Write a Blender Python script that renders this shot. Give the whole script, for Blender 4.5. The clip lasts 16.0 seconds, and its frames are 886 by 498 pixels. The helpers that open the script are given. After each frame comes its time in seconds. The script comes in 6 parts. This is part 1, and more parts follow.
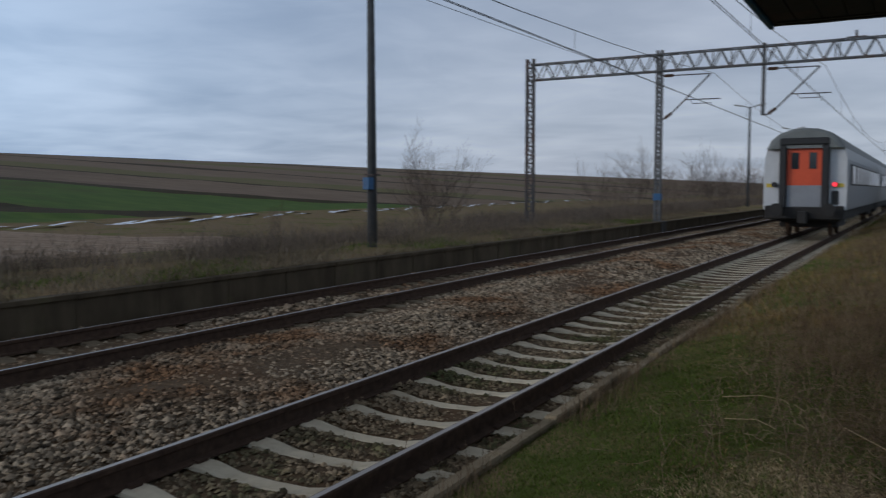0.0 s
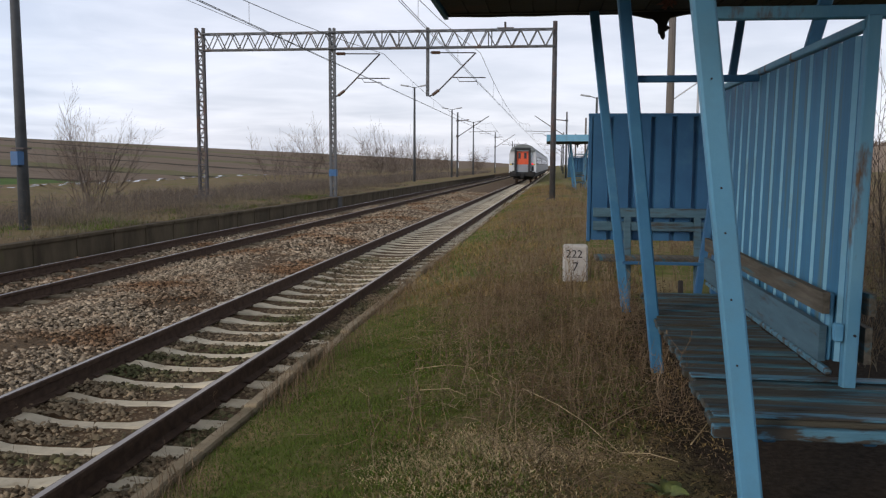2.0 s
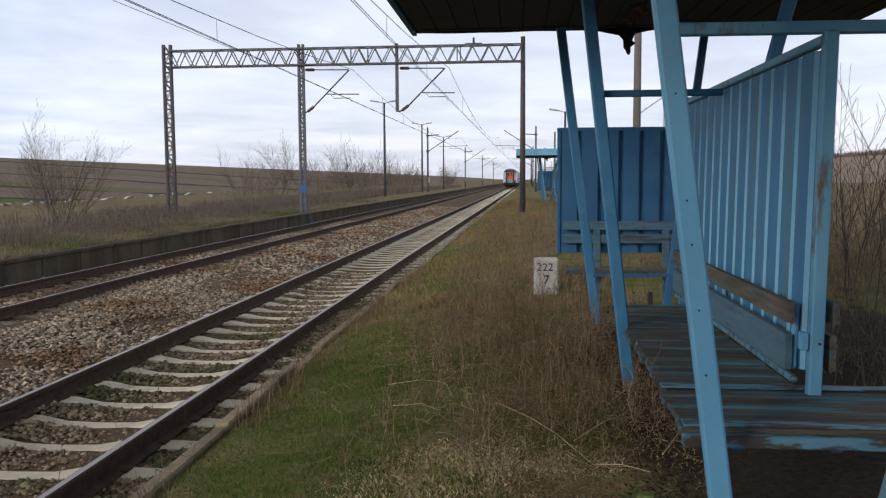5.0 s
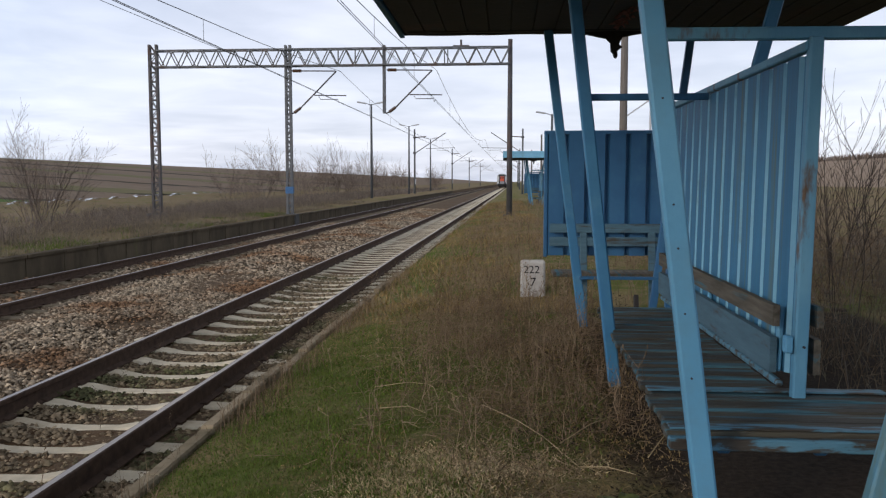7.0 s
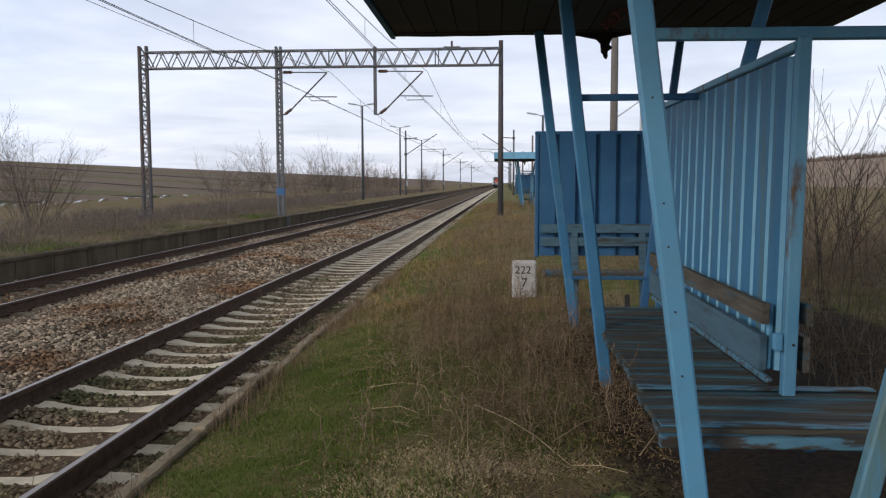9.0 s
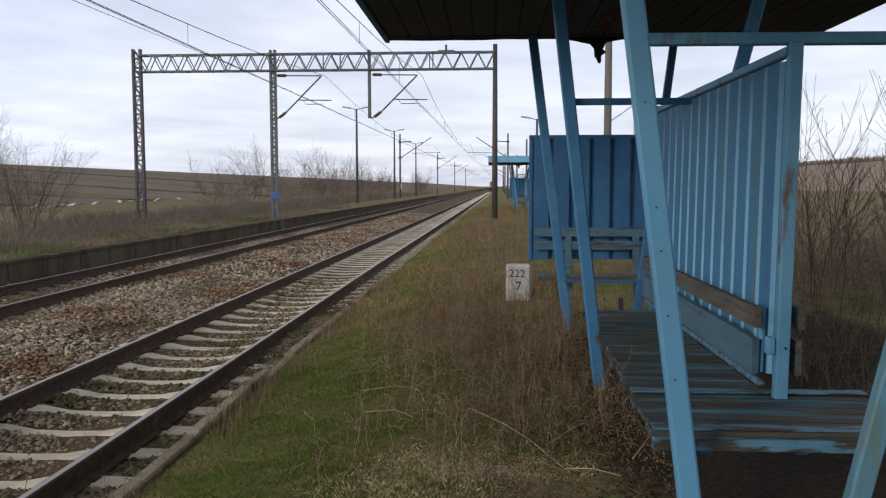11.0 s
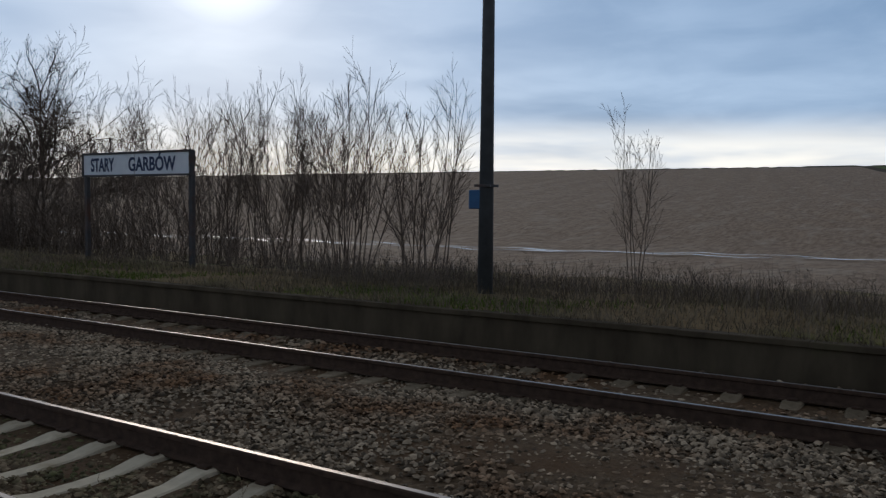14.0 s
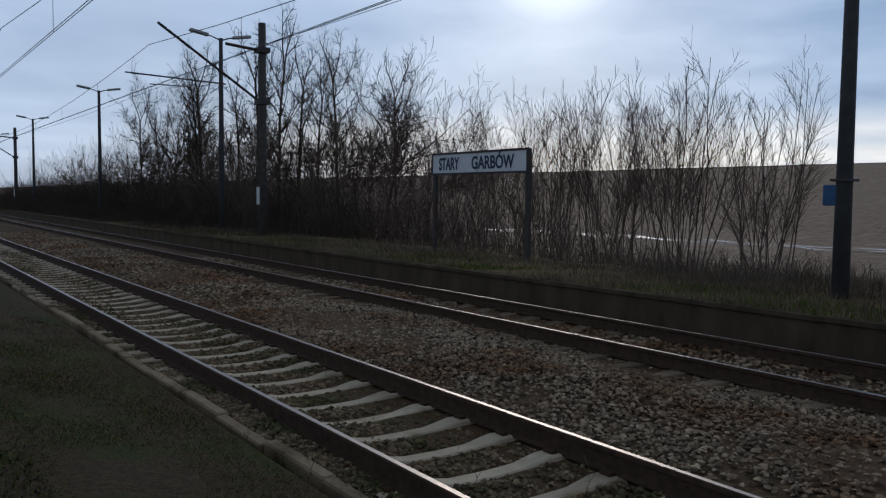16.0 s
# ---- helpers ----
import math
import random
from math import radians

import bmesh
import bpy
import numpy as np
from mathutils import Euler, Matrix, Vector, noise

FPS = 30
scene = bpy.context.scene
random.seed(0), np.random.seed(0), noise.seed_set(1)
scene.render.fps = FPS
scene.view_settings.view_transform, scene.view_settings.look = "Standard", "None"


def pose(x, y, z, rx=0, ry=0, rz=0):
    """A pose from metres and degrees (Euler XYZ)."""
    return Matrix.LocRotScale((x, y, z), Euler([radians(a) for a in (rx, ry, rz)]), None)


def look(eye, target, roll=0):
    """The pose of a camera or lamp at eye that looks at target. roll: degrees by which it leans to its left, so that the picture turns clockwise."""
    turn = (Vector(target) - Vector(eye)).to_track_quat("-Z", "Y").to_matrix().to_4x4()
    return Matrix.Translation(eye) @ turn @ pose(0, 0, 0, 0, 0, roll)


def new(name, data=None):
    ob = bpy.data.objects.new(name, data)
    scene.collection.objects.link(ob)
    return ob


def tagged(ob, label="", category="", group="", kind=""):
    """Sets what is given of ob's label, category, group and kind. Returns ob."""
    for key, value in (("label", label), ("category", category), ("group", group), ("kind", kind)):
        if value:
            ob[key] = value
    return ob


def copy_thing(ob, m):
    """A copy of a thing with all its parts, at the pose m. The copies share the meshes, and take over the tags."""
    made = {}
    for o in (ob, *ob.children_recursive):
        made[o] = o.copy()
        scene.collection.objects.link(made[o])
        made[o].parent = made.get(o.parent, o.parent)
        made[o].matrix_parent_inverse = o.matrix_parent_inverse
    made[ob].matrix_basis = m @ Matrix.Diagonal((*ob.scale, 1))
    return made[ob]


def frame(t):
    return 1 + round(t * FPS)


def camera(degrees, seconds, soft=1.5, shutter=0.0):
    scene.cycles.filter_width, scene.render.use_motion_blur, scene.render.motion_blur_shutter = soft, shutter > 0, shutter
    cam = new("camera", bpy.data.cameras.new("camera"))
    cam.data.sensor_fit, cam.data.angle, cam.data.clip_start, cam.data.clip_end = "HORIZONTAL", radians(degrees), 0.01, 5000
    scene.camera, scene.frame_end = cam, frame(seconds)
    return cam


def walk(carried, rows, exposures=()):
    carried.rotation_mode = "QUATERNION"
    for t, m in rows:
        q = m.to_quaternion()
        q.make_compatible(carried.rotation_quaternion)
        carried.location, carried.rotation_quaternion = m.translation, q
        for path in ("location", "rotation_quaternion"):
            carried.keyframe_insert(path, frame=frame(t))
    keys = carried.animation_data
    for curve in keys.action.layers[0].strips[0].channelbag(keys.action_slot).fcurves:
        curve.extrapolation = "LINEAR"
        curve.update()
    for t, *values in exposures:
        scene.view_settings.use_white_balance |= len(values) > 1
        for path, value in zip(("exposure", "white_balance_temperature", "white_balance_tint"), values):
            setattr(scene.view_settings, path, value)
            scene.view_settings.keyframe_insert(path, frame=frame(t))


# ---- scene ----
cam = camera(56.77, 16.0, soft=1.25, shutter=0.1)


def head(x, y, z, yaw, pitch, roll=0):
    a, p = radians(yaw), radians(pitch)
    return look((x, y, z), (x + math.cos(a) * math.cos(p), y + math.sin(a) * math.cos(p), z + math.sin(p)), roll)


# seconds, place, heading, tilt and lean of the hand-held camera
PATH = [
    (0, 3.768, 0.004, 1.797, 119.65, -4.13, -0.05),
    (0.1, 3.650, -0.035, 1.848, 114.23, -4.80, -1.01),
    (0.2, 3.626, -0.018, 1.848, 109.33, -5.23, -0.61),
    (0.3, 3.611, -0.006, 1.848, 105.57, -5.45, -0.24),
    (0.4, 3.600, 0.004, 1.847, 102.86, -5.48, 0.12),
    (0.5, 3.592, 0.015, 1.858, 101.22, -5.49, 0.49),
    (1, 3.586, 0.000, 1.857, 98.68, -5.75, 0.09),
    (1.5, 3.589, 0.009, 1.856, 97.76, -5.75, 0.15),
    (2, 3.591, 0.021, 1.857, 97.15, -5.86, 0.27),
    (2.5, 3.595, 0.019, 1.855, 96.86, -5.67, 0.32),
    (3, 3.590, 0.013, 1.858, 96.64, -5.27, 0.27),
    (3.5, 3.589, 0.013, 1.859, 96.47, -5.13, 0.12),
    (4, 3.590, 0.012, 1.858, 96.26, -4.92, 0.07),
    (4.2, 3.596, 0.010, 1.860, 96.07, -4.98, -0.07),
    (6.3, 3.593, -0.004, 1.860, 94.24, -4.57, -0.10),
    (6.5, 3.593, -0.007, 1.864, 94.30, -4.61, -0.11),
    (7, 3.591, 0.005, 1.864, 94.21, -4.71, 0.00),
    (7.5, 3.592, -0.001, 1.861, 94.28, -4.92, -0.07),
    (8, 3.595, -0.000, 1.858, 94.07, -4.89, -0.13),
    (8.5, 3.596, 0.007, 1.855, 93.95, -4.86, -0.14),
    (9, 3.591, -0.006, 1.857, 93.61, -4.62, -0.15),
    (11.5, 3.593, -0.025, 1.861, 93.01, -4.28, -0.08),
    (12, 3.590, -0.037, 1.867, 92.78, -3.96, -0.07),
    (12.2, 3.564, -0.027, 1.864, 93.33, -3.79, 0.08),
    (12.3, 3.539, -0.027, 1.866, 94.98, -3.88, 0.20),
    (12.4, 3.501, -0.034, 1.872, 98.38, -4.07, 0.33),
    (12.5, 3.440, -0.049, 1.884, 104.74, -3.78, 0.48),
    (12.6, 3.412, -0.080, 1.788, 112.80, -3.44, 0.37),
    (12.7, 3.414, -0.064, 1.746, 122.22, -3.09, 0.45),
    (12.8, 3.458, 0.017, 1.793, 132.78, -3.20, 0.44),
    (12.9, 3.460, 0.101, 1.859, 143.22, -3.66, 1.31),
    (13, 3.557, 0.065, 1.858, 152.48, -3.77, 0.88),
    (13.1, 3.555, 0.073, 1.845, 161.28, -3.92, 0.90),
    (13.2, 3.549, 0.076, 1.823, 169.80, -4.00, 0.94),
    (13.3, 3.547, 0.132, 1.821, 178.01, -3.96, 1.06),
    (13.4, 3.567, 0.139, 1.821, 185.32, -4.03, 1.71),
    (13.5, 3.630, 0.114, 1.834, 192.57, -4.05, 1.96),
    (13.6, 3.624, 0.057, 1.838, 199.33, -3.77, 1.49),
    (13.7, 3.601, 0.023, 1.840, 204.36, -3.28, 1.18),
    (13.8, 3.582, -0.004, 1.840, 207.75, -3.48, 0.93),
    (13.9, 3.560, -0.032, 1.836, 210.77, -3.11, 0.73),
    (14, 3.530, -0.069, 1.830, 212.39, -3.07, 0.57),
    (14.5, 3.56, -0.125, 1.862, 222.31, -3.28, 0.55),
    (15, 3.626, -0.098, 1.847, 230.79, -3.36, 0.89),
    (15.5, 3.667, -0.122, 1.847, 234.35, -3.34, 0.86),
    (16, 3.727, -0.129, 1.835, 234.77, -3.60, 0.59),
]
EXPOSURES = [(0, -0.9, 6050, 10), (0.2, -0.75, 6000, 10), (0.5, -0.35, 6000, 10), (0.8, -0.25, 6100, 11), (1.2, -0.06, 6450, 13), (2.0, 0.03, 6720, 14), (3.5, 0.05, 6600, 14), (9, 0.06, 6550, 14), (12.2, 0.05, 6650, 14), (12.6, -0.1, 6850, 14), (13.0, -0.85, 6850, 14), (13.5, -1.05, 6550, 12), (14, -1.25, 6050, 10), (14.5, -1.3, 5850, 10), (16, -1.35, 5800, 10)]
walk(cam, [(t, head(x, y, z, yaw, pitch, roll)) for t, x, y, z, yaw, pitch, roll in PATH], EXPOSURES)

# ---------------------------------------------------------------- world and sun
SUN_AZ, SUN_EL = 227.3, 16.6


def make_world():
    w = bpy.data.worlds.new("sky")
    scene.world = w
    w.use_nodes = True
    nt = w.node_tree
    nt.nodes.clear()
    N, K = nt.nodes.new, nt.links.new
    out, bg = N("ShaderNodeOutputWorld"), N("ShaderNodeBackground")
    K(bg.outputs[0], out.inputs[0])
    co = N("ShaderNodeTexCoord")
    sep = N("ShaderNodeSeparateXYZ")
    K(co.outputs["Generated"], sep.inputs[0])

    def math_(op, a, b=None, clamp=False):
        n = N("ShaderNodeMath")
        n.operation, n.use_clamp = op, clamp
        for i, v in enumerate((a, b)):
            if v is None:
                continue
            if isinstance(v, (int, float)):
                n.inputs[i].default_value = v
            else:
                K(v, n.inputs[i])
        return n.outputs[0]

    def mix(fac, a, b):
        n = N("ShaderNodeMix")
        n.data_type = "RGBA"
        for i, v in ((0, fac), (6, a), (7, b)):
            if isinstance(v, tuple):
                n.inputs[i].default_value = (*v, 1)
            elif isinstance(v, (int, float)):
                n.inputs[i].default_value = v
            else:
                K(v, n.inputs[i])
        return n.outputs[2]

    sky = N("ShaderNodeTexSky")
    sky.sky_type, sky.sun_disc = "NISHITA", False
    sky.sun_elevation, sky.sun_rotation = radians(SUN_EL), radians(90 - SUN_AZ)
    up = math_("MAXIMUM", sep.outputs[2], 0.0)
    # the cloud sheet: a plane seen in perspective
    inv = math_("DIVIDE", 1.0, math_("ADD", up, 0.09))
    comb = N("ShaderNodeCombineXYZ")
    K(math_("MULTIPLY", sep.outputs[0], inv), comb.inputs[0])
    K(math_("MULTIPLY", sep.outputs[1], inv), comb.inputs[1])

    def noise_(scale, detail, rough, dist=0.0):
        n = N("ShaderNodeTexNoise")
        n.inputs["Scale"].default_value, n.inputs["Detail"].default_value = scale, detail
        n.inputs["Roughness"].default_value, n.inputs["Distortion"].default_value = rough, dist
        K(comb.outputs[0], n.inputs["Vector"])
        return n.outputs["Fac"]

    def ramp(v, *stops):
        n = N("ShaderNodeValToRGB")
        while len(n.color_ramp.elements) < len(stops):
            n.color_ramp.elements.new(0.5)
        for e, (p, c) in zip(n.color_ramp.elements, stops):
            e.position, e.color = p, (c, c, c, 1)
        n.color_ramp.interpolation = "EASE"
        K(v, n.inputs[0])
        return n.outputs[0]

    a = radians(SUN_AZ)
    sx, sy, sz = math.cos(a) * math.cos(radians(SUN_EL)), math.sin(a) * math.cos(radians(SUN_EL)), math.sin(radians(SUN_EL))
    dot = N("ShaderNodeVectorMath")
    dot.operation = "DOT_PRODUCT"
    K(co.outputs["Generated"], dot.inputs[0])
    dot.inputs[1].default_value = (sx, sy, sz)
    toward = dot.outputs["Value"]
    big = ramp(noise_(0.55, 3, 0.5, 0.3), (0.32, 0), (0.68, 1))
    fine = ramp(noise_(1.6, 6, 0.55, 0.4), (0.3, 0), (0.72, 1))
    cloud = math_("ADD", math_("MULTIPLY", big, 0.65), math_("MULTIPLY", fine, 0.35))
    # far from the sun the sheet is pale and even, towards the sun it is heavier and bluer below
    side = ramp(math_("ADD", math_("MULTIPLY", toward, 0.5), 0.5), (0.25, 0), (0.85, 1))
    west = N("ShaderNodeVectorMath")
    west.operation = "DOT_PRODUCT"
    K(co.outputs["Generated"], west.inputs[0])
    west.inputs[1].default_value = (math.cos(radians(214)), math.sin(radians(214)), 0)
    pale = mix(cloud, (0.53, 0.595, 0.72), (0.83, 0.885, 1.0))
    heavy = mix(cloud, (0.46, 0.70, 1.05), (0.98, 1.25, 1.60))
    sheet = mix(side, pale, heavy)
    # clear yellow-white gap over the horizon on the sun's side
    low = ramp(up, (0.055, 1), (0.115, 0))
    gap = math_("MULTIPLY", math_("MULTIPLY", low, ramp(west.outputs["Value"], (0.6, 0), (0.93, 1))), ramp(noise_(0.42, 4, 0.6, 0.2), (0.3, 0.35), (0.6, 1)))
    sheet = mix(gap, sheet, (2.45, 2.28, 2.0))
    # a paler, greyer stretch of cloud to the south
    south = N("ShaderNodeVectorMath")
    south.operation = "DOT_PRODUCT"
    K(co.outputs["Generated"], south.inputs[0])
    south.inputs[1].default_value = (math.cos(radians(268)), math.sin(radians(268)), 0.1)
    sheet = mix(math_("MULTIPLY", ramp(south.outputs["Value"], (0.88, 0), (0.985, 1)), 0.75), sheet, mix(cloud, (1.1, 1.27, 1.52), (1.5, 1.68, 1.92)))
    # thin cloud round the sun glows
    halo = math_("MULTIPLY", ramp(toward, (0.88, 0), (0.995, 1)), 0.36)
    sheet = mix(halo, sheet, mix(cloud, (1.0, 1.3, 1.72), (1.75, 1.95, 2.2)))
    glow = ramp(toward, (0.9945, 0), (0.9998, 1))
    sheet = mix(math_("MULTIPLY", glow, 0.9), sheet, (2.5, 2.62, 2.8))
    # heavier cloud overhead
    sheet = mix(ramp(up, (0.3, 0), (0.7, 1)), sheet, mix(cloud, (0.26, 0.27, 0.29), (0.42, 0.43, 0.45)))
    add = N("ShaderNodeMix")
    add.data_type, add.blend_type = "RGBA", "ADD"
    add.inputs[0].default_value = 0.02
    K(sheet, add.inputs[6])
    K(sky.outputs[0], add.inputs[7])
    K(add.outputs[2], bg.inputs[0])
    bg.inputs[1].default_value = 1.0


make_world()
sun = new("sun", bpy.data.lights.new("sun", "SUN"))
sun.data.energy, sun.data.angle, sun.data.color = 1.3, radians(16), (1.0, 0.88, 0.74)
sun.matrix_world = look((0, 0, 30), (-math.cos(radians(SUN_AZ)) * 30, -math.sin(radians(SUN_AZ)) * 30, 30 - 30 * math.tan(radians(SUN_EL))))

# ---------------------------------------------------------------- materials


def mat(name, c1, c2, scale=4.0, rough=0.8, metal=0.0, bump=0.2, bscale=None, c3=None, s3=0.7, t3=(0.55, 0.7), stretch=(1, 1, 1), per=0.0, coord="Object", rvar=0.1):
    """c1 to c2 by fine noise, patches of c3 at a larger scale, bump, and per-object or per-island variation."""
    m = bpy.data.materials.new(name)
    m.use_nodes = True
    nt = m.node_tree
    N, K = nt.nodes.new, nt.links.new
    b = nt.nodes["Principled BSDF"]
    b.inputs["Metallic"].default_value = metal
    if rough >= 0.85:
        b.inputs["Specular IOR Level"].default_value = 0.12
    co, mp = N("ShaderNodeTexCoord"), N("ShaderNodeMapping")
    if coord == "World":
        K(N("ShaderNodeNewGeometry").outputs["Position"], mp.inputs[0])
    else:
        K(co.outputs[coord], mp.inputs[0])
    mp.inputs["Scale"].default_value = stretch

    def noise_(s, d=6.0, r=0.6):
        n = N("ShaderNodeTexNoise")
        n.inputs["Scale"].default_value, n.inputs["Detail"].default_value, n.inputs["Roughness"].default_value = s, d, r
        K(mp.outputs[0], n.inputs["Vector"])
        return n.outputs["Fac"]

    def ramp(v, lo, hi):
        n = N("ShaderNodeMapRange")
        n.inputs["From Min"].default_value, n.inputs["From Max"].default_value = lo, hi
        K(v, n.inputs["Value"])
        return n.outputs[0]

    def mix(f, a, bb, blend="MIX"):
        n = N("ShaderNodeMix")
        n.data_type, n.blend_type = "RGBA", blend
        for i, v in ((0, f), (6, a), (7, bb)):
            if isinstance(v, tuple):
                n.inputs[i].default_value = (*v, 1)
            elif isinstance(v, (int, float)):
                n.inputs[i].default_value = v
            else:
                K(v, n.inputs[i])
        return n.outputs[2]

    fine = noise_(scale)
    col = mix(ramp(fine, 0.32, 0.68), c1, c2)
    if c3:
        col = mix(ramp(noise_(s3, 5, 0.65), *t3), col, c3)
    if per:
        if per > 0:
            rnd = N("ShaderNodeObjectInfo").outputs["Random"]
        else:
            rnd = N("ShaderNodeNewGeometry").outputs["Random Per Island"]
        hv = N("ShaderNodeHueSaturation")
        mr = N("ShaderNodeMapRange")
        mr.inputs["To Min"].default_value, mr.inputs["To Max"].default_value = 1 - abs(per), 1 + abs(per)
        K(rnd, mr.inputs["Value"])
        K(mr.outputs[0], hv.inputs["Value"])
        K(col, hv.inputs["Color"])
        col = hv.outputs[0]
    K(col, b.inputs["Base Color"])
    rr = N("ShaderNodeMapRange")
    rr.inputs["To Min"].default_value, rr.inputs["To Max"].default_value = max(0.02, rough - rvar), min(1, rough + rvar)
    K(fine, rr.inputs["Value"])
    K(rr.outputs[0], b.inputs["Roughness"])
    if bump:
        bn = N("ShaderNodeBump")
        bn.inputs["Strength"].default_value, bn.inputs["Distance"].default_value = bump, 0.02
        K(noise_(bscale or scale * 3), bn.inputs["Height"])
        K(bn.outputs[0], b.inputs["Normal"])
    return m


def glow_mat(name, col, strength):
    m = bpy.data.materials.new(name)
    m.use_nodes = True
    b = m.node_tree.nodes["Principled BSDF"]
    b.inputs["Base Color"].default_value = (*col, 1)
    b.inputs["Emission Color"].default_value = (*col, 1)
    b.inputs["Emission Strength"].default_value = strength
    return m


def glass_mat(name, col=(0.02, 0.025, 0.03)):
    m = bpy.data.materials.new(name)
    m.use_nodes = True
    b = m.node_tree.nodes["Principled BSDF"]
    b.inputs["Base Color"].default_value = (*col, 1)
    b.inputs["Roughness"].default_value = 0.06
    return m


